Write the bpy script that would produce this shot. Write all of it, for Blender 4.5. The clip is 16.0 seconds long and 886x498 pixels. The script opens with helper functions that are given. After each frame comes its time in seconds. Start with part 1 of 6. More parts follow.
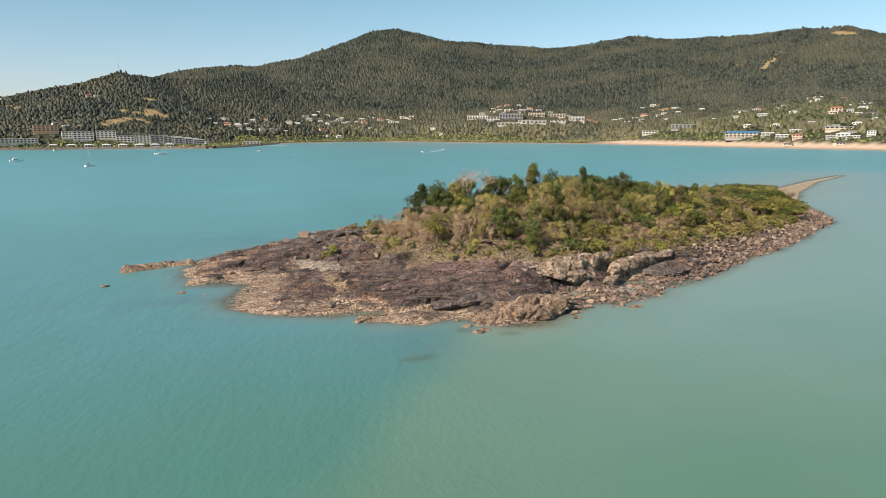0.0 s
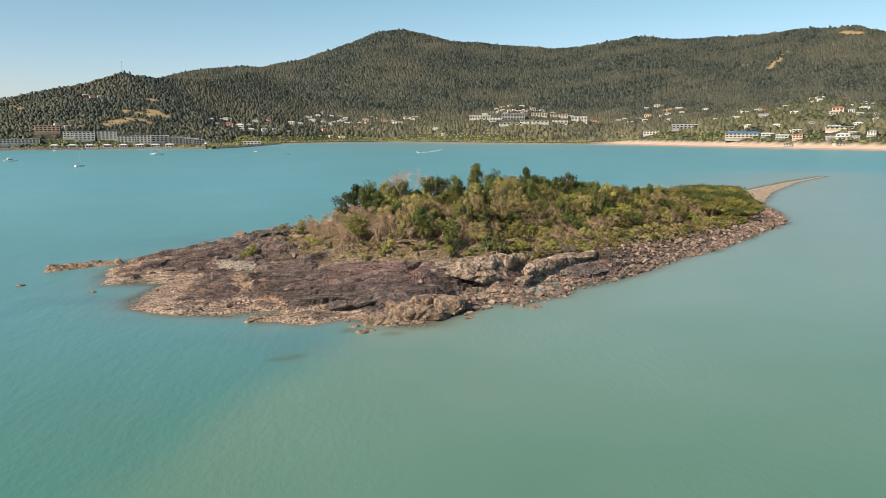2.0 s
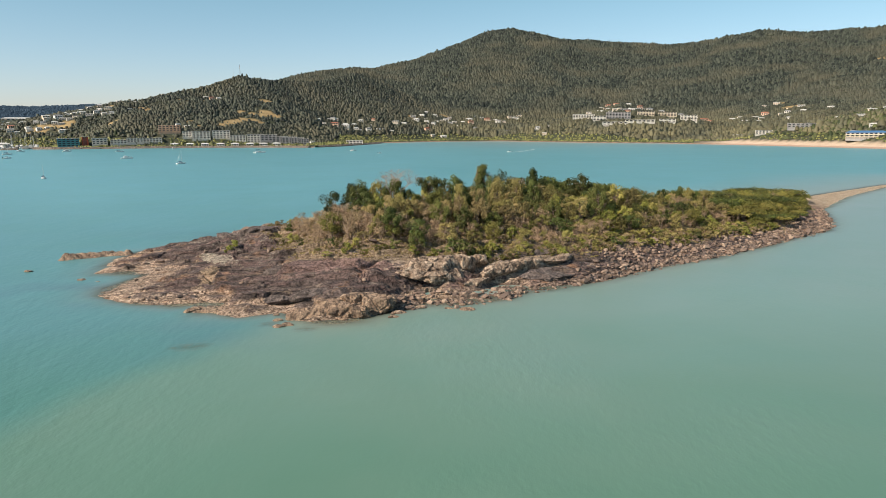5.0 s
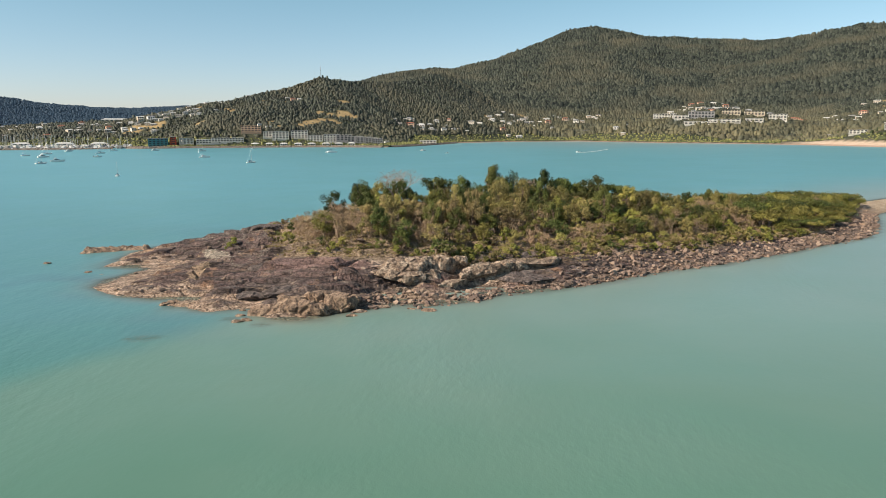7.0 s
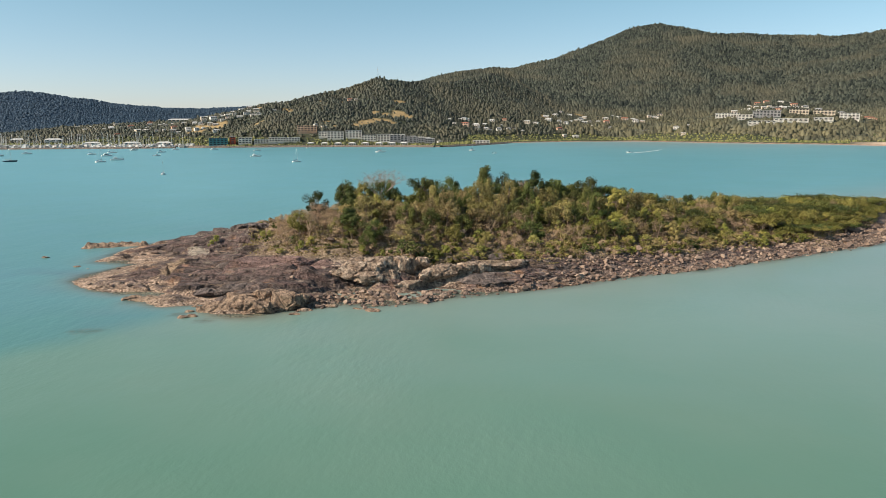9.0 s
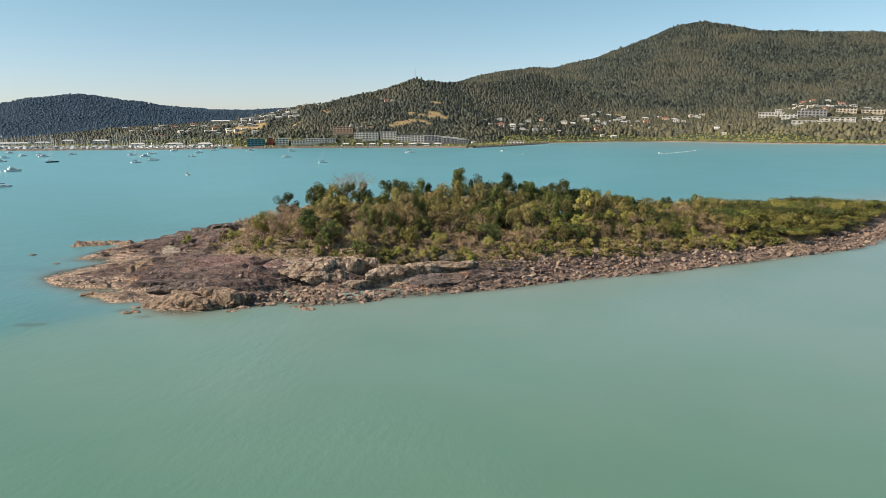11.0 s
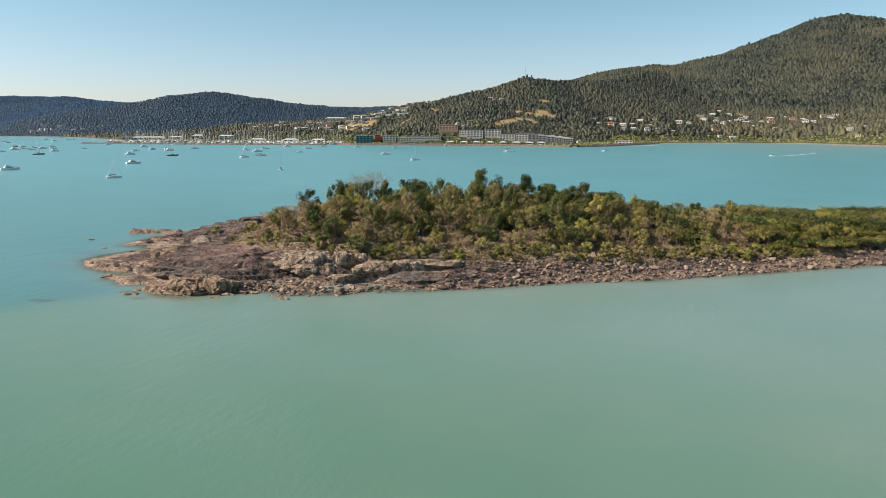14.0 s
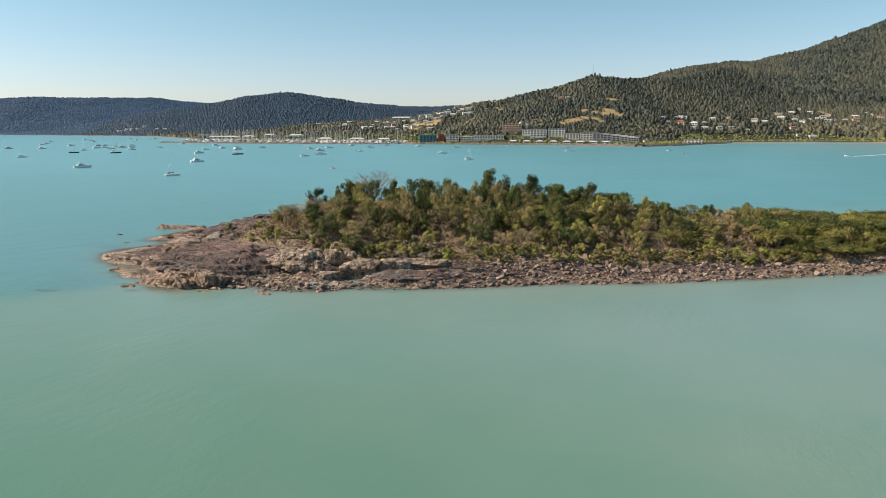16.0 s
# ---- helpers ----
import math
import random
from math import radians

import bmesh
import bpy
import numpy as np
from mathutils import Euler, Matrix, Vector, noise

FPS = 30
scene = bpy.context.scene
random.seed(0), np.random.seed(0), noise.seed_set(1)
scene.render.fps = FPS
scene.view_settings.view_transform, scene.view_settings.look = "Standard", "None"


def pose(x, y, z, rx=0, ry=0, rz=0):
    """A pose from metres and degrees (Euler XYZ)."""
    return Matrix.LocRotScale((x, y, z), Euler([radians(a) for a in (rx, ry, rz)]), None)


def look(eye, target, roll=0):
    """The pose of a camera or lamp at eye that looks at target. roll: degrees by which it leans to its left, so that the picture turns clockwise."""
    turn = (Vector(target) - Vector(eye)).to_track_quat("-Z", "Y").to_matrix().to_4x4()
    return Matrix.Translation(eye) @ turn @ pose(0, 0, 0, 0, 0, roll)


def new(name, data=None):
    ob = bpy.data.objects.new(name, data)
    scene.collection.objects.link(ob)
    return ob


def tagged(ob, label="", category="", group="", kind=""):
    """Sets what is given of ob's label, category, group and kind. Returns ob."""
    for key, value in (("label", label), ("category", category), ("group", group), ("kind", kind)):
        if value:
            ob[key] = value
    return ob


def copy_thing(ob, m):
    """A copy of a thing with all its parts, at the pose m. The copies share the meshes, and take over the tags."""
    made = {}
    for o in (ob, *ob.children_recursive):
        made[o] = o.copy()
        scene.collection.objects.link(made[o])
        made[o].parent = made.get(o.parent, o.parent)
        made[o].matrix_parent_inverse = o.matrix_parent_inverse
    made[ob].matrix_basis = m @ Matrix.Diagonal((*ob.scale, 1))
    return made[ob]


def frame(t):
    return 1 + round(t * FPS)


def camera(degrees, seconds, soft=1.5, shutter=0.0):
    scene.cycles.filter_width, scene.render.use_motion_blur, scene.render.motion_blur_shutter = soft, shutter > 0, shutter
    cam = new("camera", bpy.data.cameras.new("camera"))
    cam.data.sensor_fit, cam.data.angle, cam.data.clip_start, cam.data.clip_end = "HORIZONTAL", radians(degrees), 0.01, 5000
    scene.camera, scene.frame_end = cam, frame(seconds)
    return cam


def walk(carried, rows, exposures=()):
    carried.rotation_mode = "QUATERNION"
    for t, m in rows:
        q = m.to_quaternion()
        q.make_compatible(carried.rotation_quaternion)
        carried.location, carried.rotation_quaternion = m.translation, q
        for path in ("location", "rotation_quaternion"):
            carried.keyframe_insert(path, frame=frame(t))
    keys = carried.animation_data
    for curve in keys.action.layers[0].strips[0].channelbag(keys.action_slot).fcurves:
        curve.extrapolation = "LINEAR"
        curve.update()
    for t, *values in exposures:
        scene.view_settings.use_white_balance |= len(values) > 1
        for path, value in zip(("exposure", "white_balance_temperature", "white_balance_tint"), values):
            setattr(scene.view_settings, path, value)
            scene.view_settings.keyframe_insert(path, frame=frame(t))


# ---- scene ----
cam = camera(64.9, 16.0, soft=0.6)
PATH = [
    (0, (-44.669, 2.829, 26.322), (-44.309, 4.768, 25.985), -0.2),
    (0.5, (-40.663, 1.927, 26.335), (-40.307, 3.866, 25.998), -0.2),
    (1, (-36.631, 1.205, 26.288), (-36.278, 3.145, 25.951), -0.2),
    (1.5, (-32.479, 0.563, 26.279), (-32.133, 2.504, 25.943), -0.2),
    (2, (-28.326, -0.067, 26.256), (-27.992, 1.877, 25.92), -0.2),
    (2.5, (-24.011, -0.711, 26.269), (-23.723, 1.239, 25.933), -0.2),
    (3, (-19.704, -1.415, 26.244), (-19.471, 0.543, 25.908), -0.3),
    (5.5, (2.046, -3.58, 26.531), (2.012, -1.609, 26.194), -0.2),
    (6, (6.496, -3.354, 26.549), (6.404, -1.385, 26.212), -0.2),
    (6.5, (10.888, -2.92, 26.532), (10.736, -0.954, 26.195), -0.3),
    (7, (15.222, -2.646, 26.542), (15.012, -0.686, 26.206), -0.3),
    (7.5, (19.514, -2.17, 26.566), (19.246, -0.216, 26.23), -0.3),
    (8, (23.845, -1.618, 26.589), (23.516, 0.326, 26.254), -0.3),
    (8.5, (28.139, -0.797, 26.629), (27.77, 1.14, 26.294), -0.3),
    (9, (32.438, -0.078, 26.695), (32.055, 1.856, 26.359), -0.3),
    (9.5, (36.711, 0.638, 26.716), (36.314, 2.57, 26.381), -0.3),
    (9.7, (38.424, 0.901, 26.676), (38.022, 2.831, 26.342), -0.4),
    (12, (57.645, 1.612, 27.583), (57.034, 3.486, 27.247), -0.1),
    (12.5, (61.519, 2.388, 27.633), (60.859, 4.246, 27.297), -0.0),
    (13, (65.298, 3.679, 27.773), (64.588, 5.517, 27.435), 0.0),
    (13.5, (68.971, 4.69, 27.814), (68.212, 6.509, 27.476), 0.0),
    (14, (72.73, 5.707, 27.869), (71.922, 7.504, 27.53), 0.1),
    (14.5, (76.474, 6.951, 27.917), (75.618, 8.727, 27.578), 0.1),
    (15, (80.168, 8.238, 28.031), (79.268, 9.991, 27.691), 0.1),
    (15.5, (83.857, 9.784, 28.084), (82.913, 11.514, 27.743), 0.1),
    (16, (87.251, 11.856, 28.136), (86.264, 13.562, 27.794), 0.0),
]
walk(cam, [(t, look(eye, target, roll)) for t, eye, target, roll in PATH])

# ---- light: high sun from the west side of the bay, clear sky ----
SUN_AZ, SUN_EL = -121.0, 38.0            # degrees clockwise from +y, degrees up
world = bpy.data.worlds.new("clear_sky")
scene.world = world
world.use_nodes = True
wn = world.node_tree.nodes
sky = wn.new("ShaderNodeTexSky")
sky.sky_type, sky.sun_disc = "NISHITA", False
sky.sun_elevation, sky.sun_rotation = radians(SUN_EL), radians(SUN_AZ % 360)
sky.altitude, sky.air_density, sky.dust_density, sky.ozone_density = 0, 0.85, 0.6, 0.6
wn["Background"].inputs[1].default_value = 0.138
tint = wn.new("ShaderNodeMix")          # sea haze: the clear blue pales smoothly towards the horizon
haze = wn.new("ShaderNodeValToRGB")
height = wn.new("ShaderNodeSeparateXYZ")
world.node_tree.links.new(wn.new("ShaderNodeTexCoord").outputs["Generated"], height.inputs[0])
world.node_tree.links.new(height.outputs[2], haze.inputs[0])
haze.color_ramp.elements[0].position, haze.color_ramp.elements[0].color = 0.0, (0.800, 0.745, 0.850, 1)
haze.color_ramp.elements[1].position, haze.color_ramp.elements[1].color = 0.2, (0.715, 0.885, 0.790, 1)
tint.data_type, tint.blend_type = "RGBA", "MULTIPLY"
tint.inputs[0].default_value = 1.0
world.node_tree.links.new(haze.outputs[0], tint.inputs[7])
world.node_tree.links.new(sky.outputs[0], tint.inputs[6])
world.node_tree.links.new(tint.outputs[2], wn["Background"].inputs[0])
sun = new("sun", bpy.data.lights.new("sun", "SUN"))
sun.data.energy, sun.data.angle, sun.data.color = 6.0, radians(0.5), (1.0, 0.85, 0.685)
_a, _e = radians(SUN_AZ), radians(SUN_EL)
sun.matrix_world = look((0, 0, 200), Vector((0, 0, 200)) - Vector((math.sin(_a) * math.cos(_e), math.cos(_a) * math.cos(_e), math.sin(_e))))
scene.view_settings.exposure = 0.24


# ---- node helpers ----
class Nodes:
    """A material's node tree with short ways to add nodes."""
    def __init__(self, name, rough=0.8, spec=0.3):
        self.mat = bpy.data.materials.new(name)
        self.mat.use_nodes = True
        self.tree = self.mat.node_tree
        self.bsdf = self.tree.nodes["Principled BSDF"]
        self.bsdf.inputs["Roughness"].default_value = rough
        self.bsdf.inputs["Specular IOR Level"].default_value = spec

    def add(self, kind, ins=(), **props):
        node = self.tree.nodes.new(kind)
        for k, v in props.items():
            setattr(node, k, v)
        for k, v in dict(ins).items():
            if isinstance(v, bpy.types.NodeSocket):
                self.tree.links.new(v, node.inputs[k])
            else:
                node.inputs[k].default_value = v
        return node

    def pos(self, scale=(1, 1, 1), local=False, rot=(0, 0, 0)):
        src = self.add("ShaderNodeTexCoord").outputs["Object"] if local else self.add("ShaderNodeNewGeometry").outputs["Position"]
        return self.add("ShaderNodeMapping", {"Vector": src, "Scale": scale, "Rotation": rot}).outputs[0]

    def noise(self, vec, scale, detail=4.0, rough=0.55, distort=0.0):
        return self.add("ShaderNodeTexNoise", {"Vector": vec, "Scale": scale, "Detail": detail, "Roughness": rough, "Distortion": distort}).outputs["Fac"]

    def ramp(self, fac, stops):
        node = self.add("ShaderNodeValToRGB", {"Fac": fac})
        el = node.color_ramp.elements
        while len(el) < len(stops):
            el.new(0.5)
        for e, (p, c) in zip(el, stops):
            e.position, e.color = p, (*c, 1) if len(c) == 3 else c
        return node.outputs["Color"]

    def mix(self, fac, a, b, mode="MIX"):
        node = self.add("ShaderNodeMix", data_type="RGBA", blend_type=mode)
        for i, v in ((0, fac), (6, a), (7, b)):
            if isinstance(v, bpy.types.NodeSocket):
                self.tree.links.new(v, node.inputs[i])
            else:
                node.inputs[i].default_value = v if i == 0 else (*v, 1)
        return node.outputs[2]

    def math(self, op, a, b=0.0, clamp=False):
        node = self.add("ShaderNodeMath", {0: a, 1: b}, operation=op)
        node.use_clamp = clamp
        return node.outputs[0]

    def remap(self, v, a, b, c=0.0, d=1.0):
        return self.add("ShaderNodeMapRange", {"Value": v, "From Min": a, "From Max": b, "To Min": c, "To Max": d}).outputs[0]

    def sep(self, vec):
        return self.add("ShaderNodeSeparateXYZ", {0: vec}).outputs

    def out(self, color=None, height=None, bump=0.3, dist=0.1, rough=None):
        if color is not None:
            self.tree.links.new(color, self.bsdf.inputs["Base Color"])
        if rough is not None:
            self.tree.links.new(rough, self.bsdf.inputs["Roughness"])
        if height is not None:
            b = self.add("ShaderNodeBump", {"Height": height, "Strength": bump, "Distance": dist})
            self.tree.links.new(b.outputs[0], self.bsdf.inputs["Normal"])
        return self.mat


def plain(name, color, rough=0.7, vary=0.12, scale=1.5, spec=0.3, metal=0.0, fine=14.0):
    """A painted or plain surface with faint blotches and grain."""
    n = Nodes(name, rough, spec)
    n.bsdf.inputs["Metallic"].default_value = metal
    p = n.pos(local=True)
    a, b = n.noise(p, scale, 5), n.noise(p, fine, 3)
    low = tuple(c * (1 - vary) for c in color)
    high = tuple(min(1, c * (1 + vary)) for c in color)
    col = n.mix(n.math("ADD", n.math("MULTIPLY", a, 0.7), n.math("MULTIPLY", b, 0.3)), low, high)
    return n.out(col, b, 0.1, 0.02)


def foliage(name, dark, light, per_island=False, world_scale=0.25, trans=0.07, tint=None, low=None):
    """Leaves: colour drifts from plant to plant and from clump to clump; some light comes through."""
    n = Nodes(name, 0.65, 0.25)
    p = n.pos()
    rnd = n.add("ShaderNodeNewGeometry").outputs["Random Per Island"]
    ob = n.add("ShaderNodeObjectInfo").outputs["Random"]
    a = n.noise(p, world_scale, 3)
    f = n.math("ADD", n.math("MULTIPLY", a, 0.25 if per_island else 0.55), n.math("MULTIPLY", rnd, 0.75 if per_island else 0.45))
    col = n.mix(n.remap(f, 0.2, 0.8), dark, light)
    if tint:
        col = n.mix(n.remap(ob if not per_island else n.noise(p, 0.006, 4), 0.45, 0.75), col, tint)
    if not per_island:
        lum = n.remap(n.math("FRACT", n.math("MULTIPLY", ob, 7.31)), 0.0, 1.0, 0.45, 1.28)
        col = n.mix(1.0, col, n.add("ShaderNodeCombineColor", {0: lum, 1: lum, 2: lum}).outputs[0], "MULTIPLY")
    if low:
        lowland = n.math("MULTIPLY", n.remap(n.sep(p)[2], 95.0, 25.0), n.remap(n.noise(p, 0.012, 4), 0.38, 0.6, 0.25, 1.0))
        lowland = n.math("MULTIPLY", lowland, n.remap(n.sep(p)[0], -150.0, 120.0, 0.15, 1.0))
        col = n.mix(lowland, col, n.mix(f, tuple(c * 0.6 for c in low), low))
    n.tree.links.new(col, n.bsdf.inputs["Base Color"])
    tr = n.add("ShaderNodeBsdfTranslucent", {"Color": col})
    m = n.add("ShaderNodeMixShader", {0: trans, 1: n.bsdf.outputs[0], 2: tr.outputs[0]})
    n.tree.links.new(m.outputs[0], n.tree.nodes["Material Output"].inputs[0])
    return n.mat


# ---- materials ----
def rock_material():
    n = Nodes("shore_rock", 0.85, 0.25)
    p = n.pos()
    x, y, z = n.sep(p)[:3]
    band = n.pos((0.10, 0.42, 0.5), rot=(0, 0, radians(-14)))
    big = n.noise(band, 1.0, 6, 0.6, 0.6)
    mid = n.noise(p, 0.35, 6, 0.62)
    fine = n.noise(p, 2.6, 6, 0.65)
    grain = n.noise(p, 9.0, 4, 0.7)
    base = n.ramp(mid, [(0.32, (0.042, 0.033, 0.032)), (0.44, (0.098, 0.074, 0.068)), (0.56, (0.165, 0.126, 0.113)), (0.70, (0.32, 0.245, 0.195))])
    # purple-brown and ochre beds alternate along the strike
    pale = n.mix(n.remap(big, 0.48, 0.60, 0.0, 0.7), base, n.mix(fine, (0.125, 0.078, 0.072), (0.235, 0.155, 0.138)))
    pale = n.mix(n.remap(n.noise(band, 0.55, 5, 0.65, 0.8), 0.58, 0.68, 0.0, 0.75), pale, n.mix(fine, (0.20, 0.135, 0.09), (0.44, 0.32, 0.22)))
    # oyster-crusted tan band in the tide zone
    tide = n.math("ADD", z, n.math("MULTIPLY", n.math("SUBTRACT", mid, 0.5), 3.0))
    tan = n.ramp(fine, [(0.34, (0.23, 0.155, 0.112)), (0.50, (0.41, 0.292, 0.215)), (0.66, (0.60, 0.47, 0.37))])
    west = n.remap(x, -30.0, 5.0, 1.05, 0.45)
    col = n.mix(n.math("MULTIPLY", n.remap(tide, 0.92, 0.5), west, True), pale, tan)
    # pale lichen on the upper western slab
    lich = n.math("MULTIPLY", n.remap(n.noise(p, 0.9, 6, 0.7), 0.54, 0.64), n.remap(z, 2.6, 3.8, 0.0, 0.55))
    col = n.mix(n.math("MULTIPLY", lich, n.remap(x, -22.0, -36.0), True), col, (0.50, 0.45, 0.36))
    # bleached slab, a tan dyke that crosses the platform, and a dull red ledge
    for (cx, cy), (rx, ry), turn, tone in (((-43.8, 127.6), (8.5, 1.6), -50, (0.46, 0.40, 0.32)), ((-42.0, 115.8), (1.5, 6.0), 14, (0.46, 0.33, 0.22)), ((-50.5, 148.5), (4.5, 1.5), -20, (0.44, 0.35, 0.26)), ((-17.5, 112.5), (9.0, 2.6), 6, (0.30, 0.19, 0.165)),
                                           ((-20.0, 119.0), (7.0, 2.0), 4, (0.24, 0.145, 0.12)), ((-59.5, 143.0), (8.0, 2.6), 28, (0.42, 0.27, 0.17)), ((-24.0, 112.0), (6.5, 2.6), -8, (0.235, 0.155, 0.140)),
                                           ((2.0, 119.5), (13.0, 4.2), 26, (0.56, 0.43, 0.33)), ((14.0, 121.0), (9.0, 3.2), 34, (0.58, 0.44, 0.32)), ((-3.0, 106.0), (6.0, 3.0), 20, (0.40, 0.29, 0.21))):
        q = n.add("ShaderNodeVectorMath", {0: p, 1: (cx, cy, 0.0)}, operation="SUBTRACT").outputs[0]
        q = n.add("ShaderNodeMapping", {"Vector": q, "Rotation": (0, 0, radians(-turn))}).outputs[0]
        a, b, _ = n.sep(q)[:3]
        r = n.math("ADD", n.math("POWER", n.math("ABSOLUTE", n.math("DIVIDE", a, rx)), 2.0), n.math("POWER", n.math("ABSOLUTE", n.math("DIVIDE", b, ry)), 2.0))
        r = n.math("ADD", r, n.math("MULTIPLY", n.math("SUBTRACT", n.noise(p, 0.7, 5, 0.7), 0.5), 4.5))
        col = n.mix(n.remap(r, 1.15, 0.75, 0.0, 0.78), col, tone)
    # iron stain
    rust = n.math("MULTIPLY", n.remap(n.noise(p, 0.22, 4), 0.58, 0.68), 0.6)
    col = n.mix(rust, col, (0.30, 0.165, 0.09))
    dark = n.math("MULTIPLY", n.remap(grain, 0.35, 0.62, 0.72, 1.22), n.remap(fine, 0.38, 0.55, 0.48, 1.2))
    dark = n.math("MULTIPLY", dark, n.remap(n.noise(band, 2.2, 5, 0.6, 1.0), 0.38, 0.6, 0.68, 1.1))
    col = n.mix(1.0, col, n.add("ShaderNodeCombineColor", {0: dark, 1: dark, 2: dark}).outputs[0], "MULTIPLY")
    # fissures cut the slabs, long along the strike, painted dark for shadow and dirt
    warp = n.add("ShaderNodeVectorMath", {0: p, 1: n.add("ShaderNodeVectorMath", {0: n.add("ShaderNodeTexNoise", {"Vector": p, "Scale": 0.5, "Detail": 3.0}).outputs["Color"], 3: 1.6}, operation="SCALE").outputs[0]}, operation="ADD").outputs[0]
    cut = []
    for size, turn, wide in (((0.10, 0.50, 0.45), -16, 0.035), ((0.22, 1.05, 0.8), -8, 0.04)):
        q = n.add("ShaderNodeMapping", {"Vector": warp, "Scale": size, "Rotation": (0, 0, radians(turn))}).outputs[0]
        e = n.add("ShaderNodeTexVoronoi", {"Vector": q, "Scale": 1.0}, feature="DISTANCE_TO_EDGE").outputs["Distance"]
        cut.append(n.remap(e, 0.0, wide))
    crack = n.math("MINIMUM", cut[0], n.math("ADD", cut[1], 0.6))
    shade = n.remap(crack, 0.0, 1.0, 0.66, 1.0)
    col = n.mix(1.0, col, n.add("ShaderNodeCombineColor", {0: shade, 1: shade, 2: shade}).outputs[0], "MULTIPLY")
    wet = n.remap(z, 0.0, 0.25, 0.8, 1.0)
    col = n.mix(1.0, col, n.add("ShaderNodeCombineColor", {0: wet, 1: wet, 2: wet}).outputs[0], "MULTIPLY")
    # leaf litter and dry soil inland, from the attribute painted by distance to the shore
    soil = n.add("ShaderNodeAttribute", attribute_name="soil").outputs["Fac"]
    litter = n.ramp(fine, [(0.36, (0.135, 0.094, 0.064)), (0.5, (0.28, 0.205, 0.137)), (0.64, (0.45, 0.345, 0.24))])
    col = n.mix(n.math("MULTIPLY", soil, n.remap(mid, 0.3, 0.5, 0.55, 1.0), True), col, litter)
    sand = n.add("ShaderNodeAttribute", attribute_name="sand").outputs["Fac"]
    sandc = n.ramp(n.math("ADD", n.math("MULTIPLY", fine, 0.5), n.math("MULTIPLY", n.noise(p, 0.45, 6, 0.7), 0.5)), [(0.36, (0.24, 0.165, 0.115)), (0.5, (0.44, 0.335, 0.235)), (0.62, (0.60, 0.49, 0.365))])
    col = n.mix(sand, col, sandc)
    h = n.math("ADD", n.math("ADD", n.math("MULTIPLY", fine, 0.7), n.math("MULTIPLY", grain, 0.3)), n.math("MULTIPLY", crack, 0.5))
    return n.out(col, h, 1.0, 0.6)


def boulder_material():
    n = Nodes("boulder_stone", 0.85, 0.25)
    p = n.pos()
    ob = n.add("ShaderNodeObjectInfo").outputs["Random"]
    isl = n.add("ShaderNodeNewGeometry").outputs["Random Per Island"]
    r = n.math("FRACT", n.math("ADD", ob, isl))
    fine, mid = n.noise(p, 3.0, 6, 0.65), n.noise(p, 0.5, 4)
    col = n.ramp(r, [(0.0, (0.110, 0.082, 0.070)), (0.35, (0.180, 0.128, 0.104)), (0.7, (0.255, 0.184, 0.144)), (1.0, (0.37, 0.275, 0.21))])
    d = n.remap(fine, 0.3, 0.6, 0.6, 1.1)
    col = n.mix(1.0, col, n.add("ShaderNodeCombineColor", {0: d, 1: d, 2: d}).outputs[0], "MULTIPLY")
    col = n.mix(n.remap(mid, 0.55, 0.7, 0.0, 0.5), col, (0.33, 0.23, 0.15))
    wet = n.remap(n.sep(p)[2], 0.0, 0.3, 0.68, 1.0)
    col = n.mix(1.0, col, n.add("ShaderNodeCombineColor", {0: wet, 1: wet, 2: wet}).outputs[0], "MULTIPLY")
    return n.out(col, fine, 0.8, 0.2)


